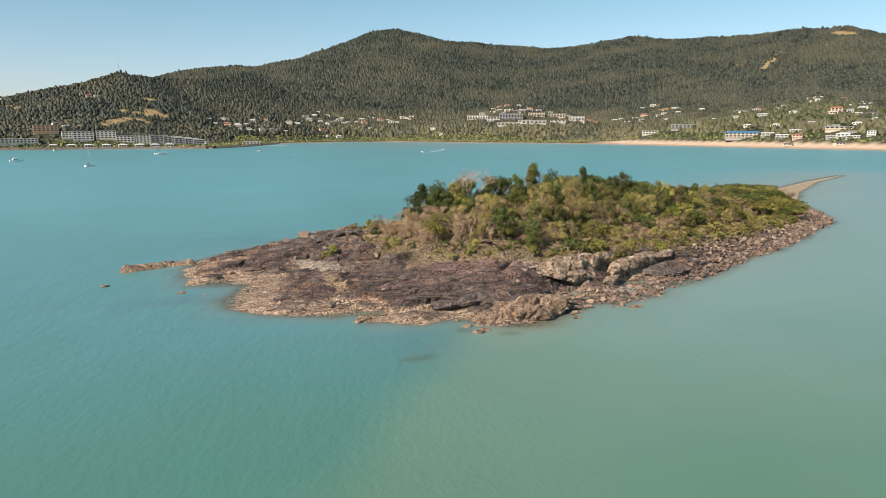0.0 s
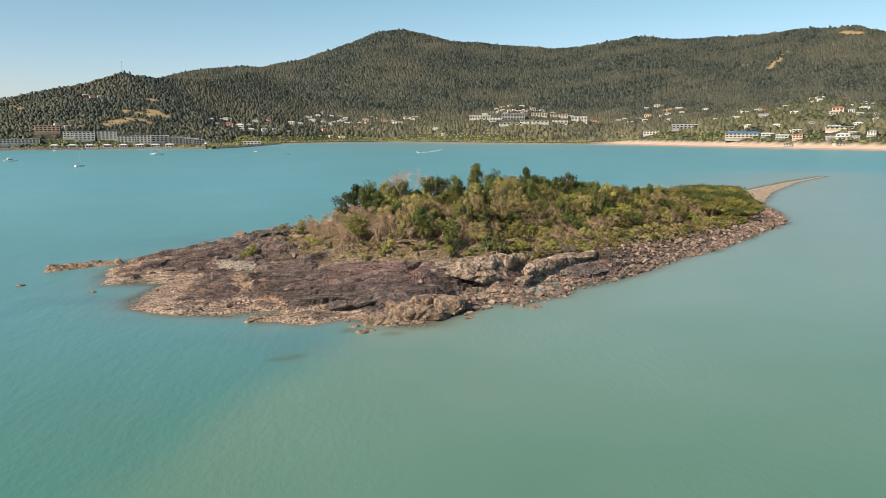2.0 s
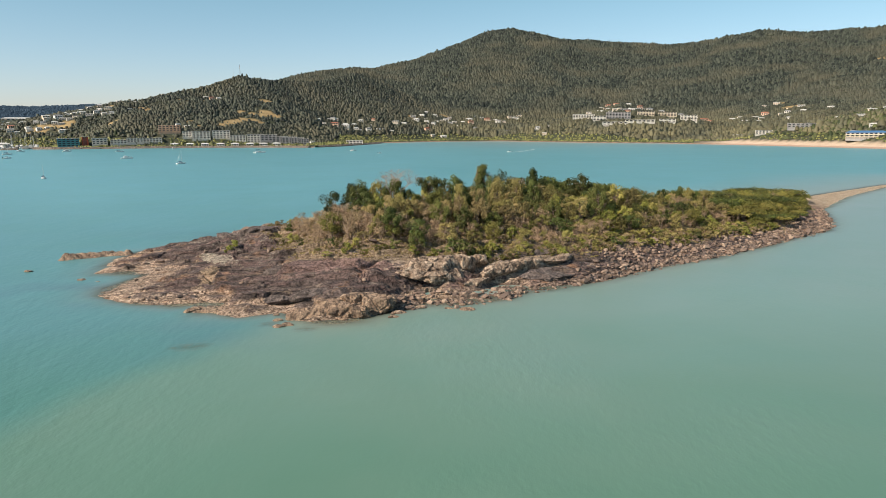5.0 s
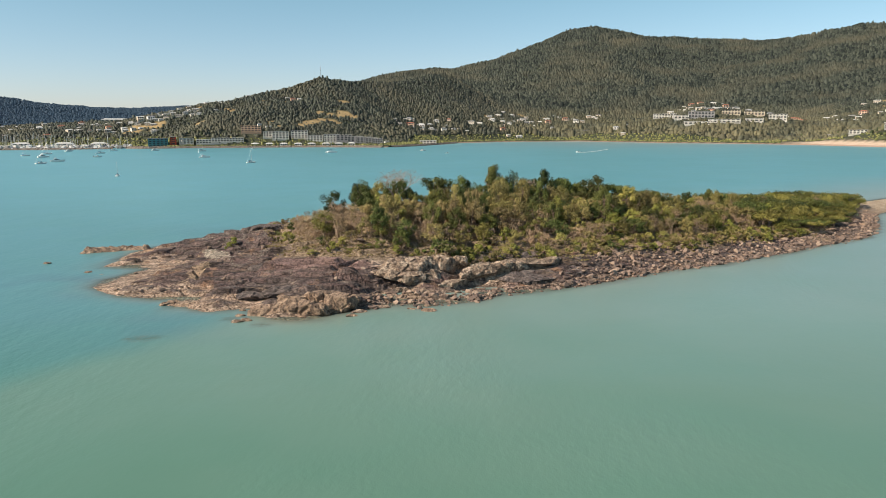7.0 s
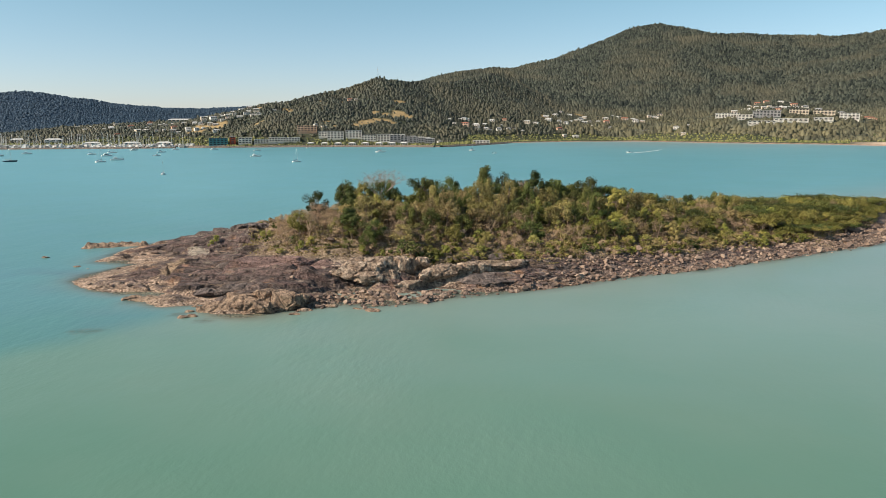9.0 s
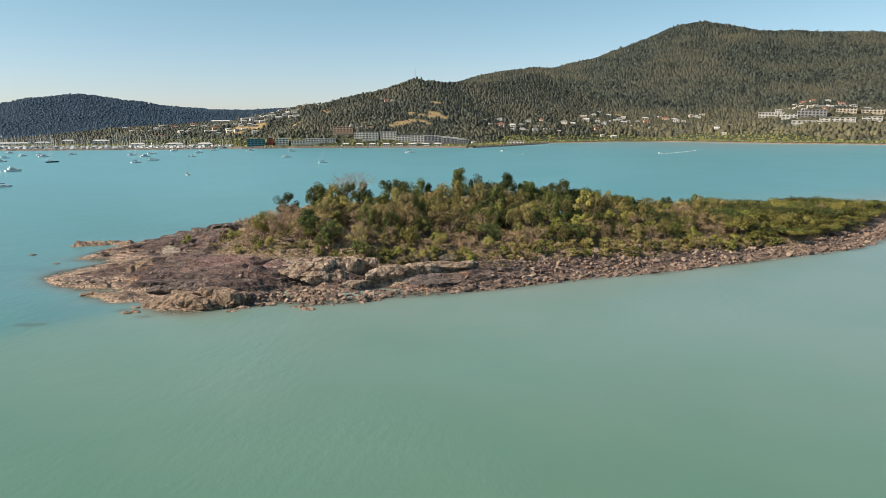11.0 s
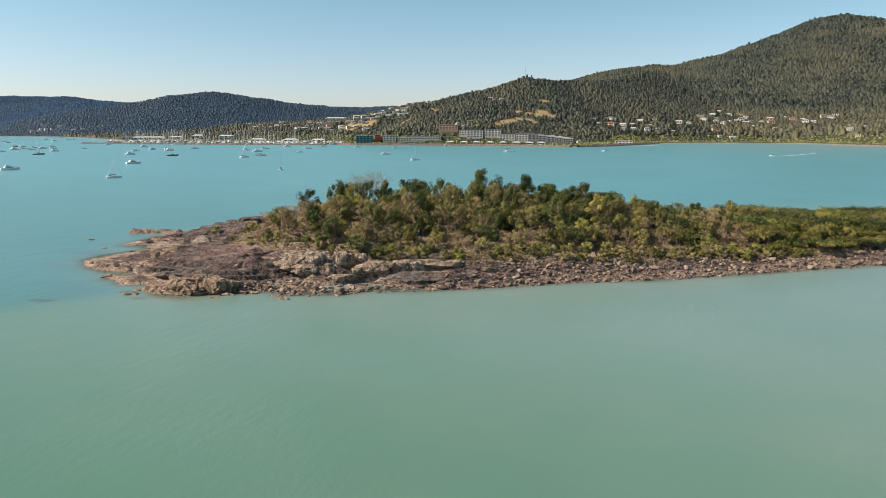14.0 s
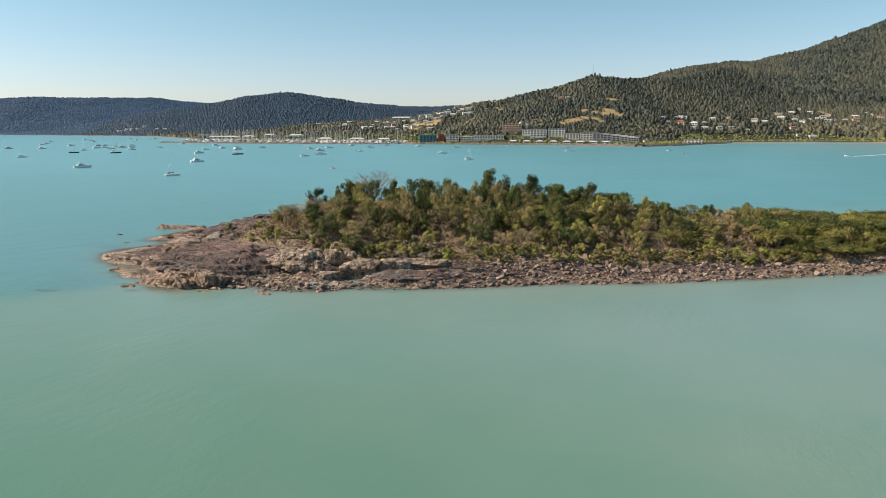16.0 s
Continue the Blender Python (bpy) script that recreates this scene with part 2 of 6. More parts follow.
def water_material():
    n = Nodes("bay_water", 0.32, 0.5)
    n.bsdf.inputs["IOR"].default_value = 1.33
    p = n.pos()
    x, y = n.sep(p)[:2]
    warp = n.noise(p, 0.012, 5, 0.6, 0.8)
    fine = n.noise(p, 0.05, 4)
    # milky plume of stirred silt off the island's southern side, clearer turquoise bay beyond
    s = n.math("ADD", n.math("ADD", n.math("MULTIPLY", x, 0.9), n.math("MULTIPLY", y, -0.45)), n.math("MULTIPLY", n.math("SUBTRACT", warp, 0.5), 20.0))
    silt = n.remap(s, -68.0, -61.0)
    far = n.remap(n.math("ADD", y, n.math("MULTIPLY", n.math("SUBTRACT", warp, 0.5), 120.0)), 60.0, 330.0)
    # paler towards the island, partly low-angle reflection put into the colour
    shelf = n.remap(n.math("ADD", y, n.math("MULTIPLY", n.math("SUBTRACT", n.noise(p, 0.022, 4), 0.5), 70.0)), 38.0, 100.0)
    near = n.mix(shelf, n.mix(silt, (0.066, 0.172, 0.138), (0.092, 0.184, 0.134)), n.mix(silt, (0.080, 0.196, 0.212), (0.172, 0.243, 0.208)))
    bay = n.mix(n.remap(warp, 0.3, 0.7), (0.088, 0.256, 0.304), (0.112, 0.290, 0.340))
    col = n.mix(far, near, bay)
    shoal = n.add("ShaderNodeAttribute", attribute_name="shoal").outputs["Fac"]
    col = n.mix(shoal, col, (0.270, 0.284, 0.272))
    # dark weed and reef under the water off the western point
    col = n.mix(n.add("ShaderNodeAttribute", attribute_name="weed").outputs["Fac"], col, (0.070, 0.135, 0.165))
    rocks = n.math("MULTIPLY", n.add("ShaderNodeAttribute", attribute_name="awash").outputs["Fac"], n.remap(n.noise(p, 1.3, 5, 0.65), 0.40, 0.60, 0.1, 0.8))
    col = n.mix(rocks, col, (0.125, 0.128, 0.105))
    # stirred pale sand over the shallows at the rocks
    col = n.mix(n.add("ShaderNodeAttribute", attribute_name="edge").outputs["Fac"], col, (0.285, 0.275, 0.240))
    col = n.mix(n.remap(fine, 0.3, 0.7, 0.0, 0.22), col, (0.065, 0.20, 0.145))
    w1 = n.noise(n.pos((1, 0.55, 1), rot=(0, 0, radians(25))), 0.9, 3, 0.6)
    w2 = n.noise(n.pos((1, 0.4, 1), rot=(0, 0, radians(20))), 0.16, 3, 0.5)
    w3 = n.noise(p, 3.0, 2, 0.5)
    h = n.math("ADD", n.math("ADD", n.math("MULTIPLY", w1, 0.5), n.math("MULTIPLY", w2, 1.2)), n.math("MULTIPLY", w3, 0.12))
    calm = n.math("MAXIMUM", n.remap(n.noise(p, 0.02, 3), 0.44, 0.62, 0.18, 1.0), n.remap(x, -8.0, -40.0))
    n.out(col, n.math("MULTIPLY", h, calm), 0.36, 0.35)
    clear = n.add("ShaderNodeAttribute", attribute_name="clear").outputs["Fac"]
    t = n.add("ShaderNodeBsdfTransparent", {"Color": (0.78, 0.86, 0.80, 1)})
    m = n.add("ShaderNodeMixShader", {0: clear, 1: n.bsdf.outputs[0], 2: t.outputs[0]})
    n.tree.links.new(m.outputs[0], n.tree.nodes["Material Output"].inputs[0])
    return n.mat


def land_material():
    n = Nodes("mainland_soil_hazed_west", 0.9, 0.2)
    p = n.pos()
    z = n.sep(p)[2]
    a, b = n.noise(p, 0.012, 5), n.noise(p, 0.08, 5, 0.65)
    col = n.ramp(a, [(0.3, (0.032, 0.040, 0.026)), (0.5, (0.044, 0.050, 0.032)), (0.7, (0.060, 0.062, 0.040))])
    # ground under the far hills turns blue: painted haze, as on their forest
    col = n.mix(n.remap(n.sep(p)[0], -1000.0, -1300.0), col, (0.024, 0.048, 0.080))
    sand = n.add("ShaderNodeAttribute", attribute_name="sand").outputs["Fac"]
    sc = n.ramp(b, [(0.3, (0.46, 0.34, 0.25)), (0.7, (0.60, 0.47, 0.36))])
    sc = n.mix(n.remap(z, 1.4, 2.4), (0.36, 0.25, 0.19), sc)
    col = n.mix(sand, col, sc)
    clearing = n.add("ShaderNodeAttribute", attribute_name="clearing").outputs["Fac"]
    col = n.mix(clearing, col, n.ramp(b, [(0.3, (0.24, 0.17, 0.085)), (0.7, (0.36, 0.27, 0.14))]))
    return n.out(col, b, 0.6, 3.0)


M_ROCK, M_BOULDER, M_WATER, M_LAND = rock_material(), boulder_material(), water_material(), land_material()
M_LEAF_DARK = foliage("leaf_dark_green", (0.029, 0.043, 0.011), (0.120, 0.150, 0.036), trans=0.05, tint=(0.111, 0.120, 0.031))
M_LEAF_OLIVE = foliage("leaf_olive", (0.112, 0.102, 0.032), (0.335, 0.282, 0.094), tint=(0.345, 0.262, 0.118))
M_LEAF_BRIGHT = foliage("leaf_bright_green", (0.095, 0.113, 0.023), (0.285, 0.278, 0.058), tint=(0.285, 0.252, 0.066))
M_LEAF_MANGROVE = foliage("leaf_mangrove", (0.050, 0.056, 0.012), (0.205, 0.200, 0.042), trans=0.04, tint=(0.215, 0.190, 0.048))
M_LEAF_YELLOW = foliage("leaf_yellow_green", (0.140, 0.142, 0.034), (0.315, 0.292, 0.078), tint=(0.25, 0.232, 0.070))
M_LEAF_DRY = foliage("leaf_dry_brown", (0.215, 0.140, 0.088), (0.430, 0.300, 0.195), tint=(0.36, 0.265, 0.155))
M_FOREST = foliage("forest_canopy", (0.011, 0.016, 0.014), (0.071, 0.081, 0.062), True, 0.03, 0.03, tint=(0.092, 0.088, 0.060), low=(0.168, 0.152, 0.086))
# canopy bluer with distance: air haze painted into the leaf colour
M_FAR_HAZED = foliage("far_forest_hazed", (0.022, 0.045, 0.074), (0.042, 0.074, 0.112), True, 0.02, 0.1)
M_FARTHEST_HAZED = foliage("farthest_forest_hazed", (0.030, 0.072, 0.140), (0.040, 0.090, 0.168), True, 0.02, 0.1)
M_SCRUB = foliage("foreshore_scrub", (0.085, 0.100, 0.034), (0.235, 0.230, 0.082), True, 0.05, 0.10)
M_BARK = plain("bark_grey_brown", (0.17, 0.125, 0.09), 0.9, 0.35, 3.0)
M_DEADWOOD = plain("dead_branch_grey", (0.30, 0.24, 0.205), 0.9, 0.25, 2.0)
M_TWIG = plain("dry_twig", (0.31, 0.225, 0.16), 0.9, 0.35, 1.0)


# ---- mesh helpers ----
def as_mesh(name, verts, faces, mat=None, smooth=False, attrs=()):
    me = bpy.data.meshes.new(name)
    verts, faces = np.asarray(verts, float), np.asarray(faces, np.int32)
    k = faces.shape[1]
    me.vertices.add(len(verts))
    me.vertices.foreach_set("co", verts.ravel())
    me.loops.add(faces.size)
    me.loops.foreach_set("vertex_index", faces.ravel())
    me.polygons.add(len(faces))
    me.polygons.foreach_set("loop_start", np.arange(0, faces.size, k, dtype=np.int32))
    me.polygons.foreach_set("use_smooth", np.full(len(faces), smooth))
    me.update(calc_edges=True)
    for key, vals in dict(attrs).items():
        a = me.attributes.new(key, "FLOAT", "POINT")
        a.data.foreach_set("value", np.asarray(vals, np.float32))
    if mat:
        me.materials.append(mat)
    return me


def part(name, data, material, parent, label=""):
    """Links a bmesh or mesh as one object under a thing or part."""
    if isinstance(data, bmesh.types.BMesh):
        me = bpy.data.meshes.new(name)
        data.to_mesh(me)
        data.free()
        data = me
    if material and not data.materials:
        data.materials.append(material)
    ob = new(name, data)
    ob.parent = parent
    return tagged(ob, label)


def box(bm, x0, y0, z0, x1, y1, z1):
    vs = [bm.verts.new((x, y, z)) for z in (z0, z1) for x, y in ((x0, y0), (x1, y0), (x1, y1), (x0, y1))]
    for q in ((3, 2, 1, 0), (4, 5, 6, 7), (0, 1, 5, 4), (1, 2, 6, 5), (2, 3, 7, 6), (3, 0, 4, 7)):
        bm.faces.new([vs[i] for i in q])
    return bm


def tube(bm, pts, radii, sides=6):
    rings = []
    for i, p in enumerate(pts):
        d = (Vector(pts[min(i + 1, len(pts) - 1)]) - Vector(pts[max(i - 1, 0)])).normalized()
        u = d.cross(Vector((0.31, 0.95, 0.05))).normalized()
        v = d.cross(u)
        rings.append([bm.verts.new(Vector(p) + (u * math.cos(a) + v * math.sin(a)) * radii[i]) for a in (2 * math.pi * k / sides for k in range(sides))])
    for a, b in zip(rings, rings[1:]):
        for k in range(sides):
            bm.faces.new((a[k], a[(k + 1) % sides], b[(k + 1) % sides], b[k]))
    bm.faces.new(rings[-1])
    return bm


# ---- noise on arrays ----
RNG = np.random.RandomState(7)
LAT = RNG.rand(256, 256)
LAT2 = RNG.rand(256, 256)


def vnoise(x, y, table=LAT):
    xi, yi = np.floor(x).astype(int), np.floor(y).astype(int)
    fx, fy = x - xi, y - yi
    fx, fy = fx * fx * (3 - 2 * fx), fy * fy * (3 - 2 * fy)
    g = lambda a, b: table[a % 256, b % 256]
    return (g(xi, yi) * (1 - fx) + g(xi + 1, yi) * fx) * (1 - fy) + (g(xi, yi + 1) * (1 - fx) + g(xi + 1, yi + 1) * fx) * fy


def fbm(x, y, octaves=4, gain=0.5, table=LAT):
    s, a, tot = 0.0, 1.0, 0.0
    for k in range(octaves):
        s = s + a * vnoise(x * 2 ** k + 17.3 * k, y * 2 ** k + 9.1 * k, table)
        tot += a
        a *= gain
    return s / tot


def facets(x, y, tilt):
    """Blocky rock: every cell of a random mosaic is a tilted plane."""
    xi, yi = np.floor(x), np.floor(y)
    best, second, h = np.full(x.shape, 9.0), np.full(x.shape, 9.0), np.zeros(x.shape)
    for dx in (-1, 0, 1):
        for dy in (-1, 0, 1):
            a, b = (xi + dx).astype(int), (yi + dy).astype(int)
            px, py = a + LAT[a % 256, b % 256], b + LAT2[a % 256, b % 256]
            d = np.hypot(x - px, y - py)
            hh = LAT[(a * 7 + 3) % 256, (b * 5 + 1) % 256] + tilt * ((x - px) * (LAT2[(a + 9) % 256, b % 256] - 0.5) + (y - py) * (LAT2[a % 256, (b + 31) % 256] - 0.5))
            closer = d < best
            second = np.where(closer, best, np.minimum(second, d))
            h = np.where(closer, hh, h)
            best = np.where(closer, d, best)
    return h, second - best


def outline_distance(x, y, poly):
    """Signed distance to a closed outline, positive inside."""
    d2, inside = np.full(x.shape, 1e12), np.zeros(x.shape, bool)
    for (ax, ay), (bx, by) in zip(poly, poly[1:] + poly[:1]):
        ex, ey = bx - ax, by - ay
        t = np.clip(((x - ax) * ex + (y - ay) * ey) / (ex * ex + ey * ey), 0, 1)
        d2 = np.minimum(d2, (x - ax - t * ex) ** 2 + (y - ay - t * ey) ** 2)
        c = (ay > y) != (by > y)
        inside ^= c & (x < (bx - ax) * (y - ay) / (by - ay + 1e-12) + ax)
    return np.where(inside, 1, -1) * np.sqrt(d2)


# ---- the island: bare rock platform, scree shore, wooded back, sand spit ----
COAST = [(-70, 140), (-68, 133), (-66, 127), (-61.5, 126.8), (-57, 124), (-59, 114.5), (-58, 108), (-50, 102), (-43, 100), (-39, 101.5), (-37, 96.5),
         (-30, 95.5), (-25, 97), (-22, 93), (-17, 91), (-13, 92), (-8, 97), (-4, 101), (1, 99.5), (9, 104), (13, 108.5), (26, 116.5), (44, 130.5),
         (59, 141), (74, 154), (90, 166.5), (104, 181), (112, 195), (124, 222), (158, 265), (204, 312), (251, 351), (249, 353), (200, 316.5), (158, 281),
         (131, 258), (100, 240), (60, 216), (20, 202), (-20, 188), (-45, 176), (-60, 163), (-68, 150)]


def island_height(x, y, detail=True):
    x, y = np.asarray(x, float), np.asarray(y, float)
    wob = 1.6 * (fbm(x * 0.16, y * 0.16, 4) - 0.5) * np.clip((135 - x) / 30, 0.2, 1) * 2
    d = outline_distance(x, y, COAST) + wob
    top = np.interp(x, [-70, -55, -40, -25, 0, 25, 50, 80, 110, 130, 165, 260], [2.4, 4.8, 7.0, 8.8, 10.2, 8.8, 6.2, 4.0, 2.6, 1.5, 1.0, 0.7])
    run = np.interp(x, [-70, 10, 40, 130, 165], [26, 28, 17, 12, 9])
    # a low stony apron lies in front of the big boulder; the rock rises steeply behind it
    apron = np.interp(x, [-12, -5, 8, 16, 22], [0, 9.0, 6.5, 2.5, 0])
    shelf = np.interp(x, [-60, -48, -28, -22], [3, 6, 6, 0])
    de = np.where(d < apron, d * 0.16, apron * 0.16 + (d - apron) * (1 + apron * 0.9 / (apron * 0.4 + np.maximum(d - apron, 0) + 6)))
    de = np.where(d < shelf, np.minimum(de, 0.4 + d * 0.7), de)
    z = np.where(d > 0, top * (1 - np.exp(-np.maximum(de, 0) / run)), np.maximum(d * 0.28, -3))
    # the western platform dips gently to the south and breaks off steeply on its far side
    lean = np.clip((y - 116) / 28, 0, 1)
    lean = 0.82 + 0.5 * lean * lean * (3 - 2 * lean)
    z = np.where(d > 0, z * (1 + (lean - 1) * np.clip((-24 - x) / 14, 0, 1)), z)
    rock = np.clip((d + 1) / 4, 0.15, 1) * np.clip((128 - x) / 15, 0.08, 1)
    if detail:
        u, v = x * 0.97 + y * 0.24, -x * 0.24 + y * 0.97
        w = 2.2 * (fbm(x * 0.12, y * 0.12, 3, 0.5, LAT2) - 0.5)
        f1, e1 = facets((u + w) / 11.0, (v + w) / 4.2, 1.6)
        f2, e2 = facets(u / 3.4 + 40, (v + 0.5 * w) / 1.25 + 11, 1.2)
        rocky = rock * np.clip((46 - d) / 16, 0.2, 1) * np.where(x > 26, np.clip((40 - x) / 14, 0.3, 1), 1)
        bare = np.clip((d - 2) / 3, 0, 1)
        b1, b2 = np.clip(e1 / 0.30, 0, 1), np.clip(e2 / 0.45, 0, 1)
        b1, b2 = b1 * (2 - b1), b2 * (2 - b2)
        z = z + rocky * (1.25 * (f1 - 0.35) * b1 + 0.30 * (f2 - 0.3) * b2 - 0.4 * np.clip(1 - e1 / 0.09, 0, 1) - 0.22)
        f3, e3 = facets(u / 1.7 + 7, (v - w) / 0.8 + 70, 1.0)
        z = z + rocky * bare * 0.14 * (f3 - 0.4) * np.clip(e3 / 0.5, 0, 1)
        # bedding: broken steps along the strike
        q = (z + 1.3 * (fbm(u * 0.07, v * 0.16, 3) - 0.5)) / 0.85
        k = q - np.floor(q)
        z = z + rocky * bare * 0.85 * (np.clip((k - 0.62) / 0.34, 0, 1) - k) * 0.75
        z = z + rock * 0.16 * (fbm(x * 1.1, y * 1.1, 4) - 0.5)
        z = np.where((d > 1.2) & (x < -42), np.maximum(z, 0.02 + 0.09 * np.minimum(d - 1.2, 7) + 0.25 * (fbm(x * 0.6, y * 0.9, 3) - 0.5)), z)
    return z, d


def soil_edge(x):
    """How far inland the plants begin."""
    return np.interp(x, [-60, -48, -38, -20, -8, 4, 20, 32, 60, 110, 125, 132], [60, 34, 26, 24, 20, 15, 12.5, 10, 8.5, 7, 6, 12])


def island_sheet(step, fine):
    gx, gy = np.arange(-92, 262, step), np.arange(84, 362, step)
    X, Y = np.meshgrid(gx, gy)
    ny, nx = X.shape
    keep = np.repeat(np.repeat(outline_distance(X[::6, ::6], Y[::6, ::6], COAST) > -7, 6, 0), 6, 1)[:ny, :nx]
    crest = np.interp(X, [-90, -50, -20, 10, 40, 80, 130], [172, 172, 172, 184, 194, 222, 256])
    keep &= ((Y < crest + 2) & (X < 134)) if fine else ((Y > crest - 2) | (X > 132))
    Z, D = np.full(X.shape, -3.0), np.full(X.shape, -9.0)
    Z[keep], D[keep] = island_height(X[keep], Y[keep])
    idx = np.arange(ny * nx).reshape(ny, nx)
    ok = keep[:-1, :-1] & keep[1:, :-1] & keep[:-1, 1:] & keep[1:, 1:]
    quads = np.stack([idx[:-1, :-1][ok], idx[:-1, 1:][ok], idx[1:, 1:][ok], idx[1:, :-1][ok]], 1)
    used, inv = np.unique(quads, return_inverse=True)
    xs, ys, zs, ds = X.ravel()[used], Y.ravel()[used], Z.ravel()[used], D.ravel()[used]
    patch = fbm(xs * 0.08, ys * 0.08, 4)
    soil = np.clip((ds - soil_edge(xs) + 3 + 16 * (patch - 0.5)) / 3, 0, 1) * (xs < 140)
    sand = np.clip((xs - 122) / 14, 0, 1)
    return as_mesh("ground", np.stack([xs, ys, zs - (0 if fine else 0.06)], 1), inv.reshape(-1, 4), M_ROCK, False, {"soil": soil, "sand": sand})


def build_island():
    tagged(new("ground_island", island_sheet(0.32, True)), "low rocky island with dark platform and scree shore", "island", kind="structure")
    tagged(new("ground_island_back", island_sheet(1.0, False)), "sand spit and far slope of the island", "island", kind="structure")


build_island()


# ---- the bay ----
SUNKEN = [(-33.2, 80.2, 1.35), (-31.9, 80.9, 0.9), (-34.5, 79.9, 0.8), (-20.0, 88.0, 1.2), (-25.5, 90.4, 1.0)]


def build_water():
    inner = np.concatenate([np.arange(-140, -60, 3.0), np.arange(-60, 14, 1.0), np.arange(14, 290, 3.0)])
    gx = np.concatenate([[-12000, -6000, -3000, -1500, -800, -450, -260, -180], inner, [330, 420, 600, 900, 1500, 3000, 6000, 12000]])
    gy = np.concatenate([[-12000, -5000, -1500, -400, -120, -20, 30, 55], np.arange(70, 76, 3.0), np.arange(76, 108, 1.0), np.arange(108, 372, 3.0), [420, 520, 700, 1000, 1400, 1900, 2600, 4000, 7000, 12000]])
    X, Y = np.meshgrid(gx, gy)
    ny, nx = X.shape
    z, d = island_height(X.ravel(), Y.ravel(), False)
    depth = np.maximum(-z, 0)
    clear = np.where((d > -12) & (d < 4), 0.72 * np.exp(-depth / 0.30), 0)
    murk = fbm(X.ravel() * 0.3, Y.ravel() * 0.3, 3)
    edge = np.where((d > -14) & (d < 6), np.exp(-depth / (0.35 + 0.5 * murk)), 0) * np.interp(X.ravel(), [-30, 20, 60], [0.62, 0.5, 0.42])
    for rx, ry, rs in SUNKEN:
        clear = np.maximum(clear, 0.22 * np.clip(1.5 - np.hypot(X.ravel() - rx, (Y.ravel() - ry) * 1.3) / rs - 1.6 * (fbm(X.ravel() * 0.8, Y.ravel() * 0.8, 3) - 0.5), 0, 1))
    awash = np.zeros(X.size)
    for rx, ry, rs in SUNKEN:
        awash = np.maximum(awash, np.clip(1.9 - np.hypot(X.ravel() - rx, (Y.ravel() - ry) * 1.2) / rs, 0, 1))
    shoal = np.clip((d + 22) / 22, 0, 1) * 0.35 * np.clip((X.ravel() + 10) / 60, 0, 1)
    shoal = np.maximum(shoal, np.clip((X.ravel() - 40) / 120, 0, 1) * np.clip((d + 70) / 70, 0, 1) * 0.7)
    reefy = np.exp(-((X.ravel() + 62) / 22) ** 2 - ((Y.ravel() - 112) / 13) ** 2) + 0.8 * np.exp(-((X.ravel() + 52) / 26) ** 2 - ((Y.ravel() - 176) / 11) ** 2) + 0.7 * np.exp(-((X.ravel() + 36) / 12) ** 2 - ((Y.ravel() - 84) / 8) ** 2)
    weed = np.clip(reefy, 0, 1) * np.clip((fbm(X.ravel() * 0.09, Y.ravel() * 0.2, 4, 0.6, LAT2) - 0.36) * 3.2, 0, 1) * 0.75
    flat = np.exp(-((Y.ravel() - 0.05 * X.ravel() - 1320) / 260) ** 2) * np.clip((X.ravel() + 150) / 300, 0, 1) * 0.6
    shoal = np.maximum(shoal, flat)
    shoal = np.maximum(shoal, np.clip((X.ravel() - 50) / 130, 0, 1) * np.clip((360 - Y.ravel()) / 120, 0, 1) * np.clip((Y.ravel() - 60) / 90, 0.0, 1) * 0.33)
    i = np.arange(ny * nx).reshape(ny, nx)
    q = np.stack([i[:-1, :-1], i[:-1, 1:], i[1:, 1:], i[1:, :-1]], -1).reshape(-1, 4)
    me = as_mesh("water", np.stack([X.ravel(), Y.ravel(), np.zeros(X.size)], 1), q, M_WATER, True, {"clear": clear, "shoal": shoal, "edge": edge, "weed": weed, "awash": awash})
    tagged(new("water_bay", me), "calm turquoise sea water, milky green off the island", "water", kind="structure")
    bed = as_mesh("seabed", [(-900, -300, -3.2), (900, -300, -3.2), (900, 900, -3.2), (-900, 900, -3.2)], [(0, 1, 2, 3)], M_LAND, False, {"sand": [1] * 4, "clearing": [0] * 4})
    tagged(new("ground_seabed", bed), "sandy seabed under the shallow water", "seabed", kind="structure")


build_water()


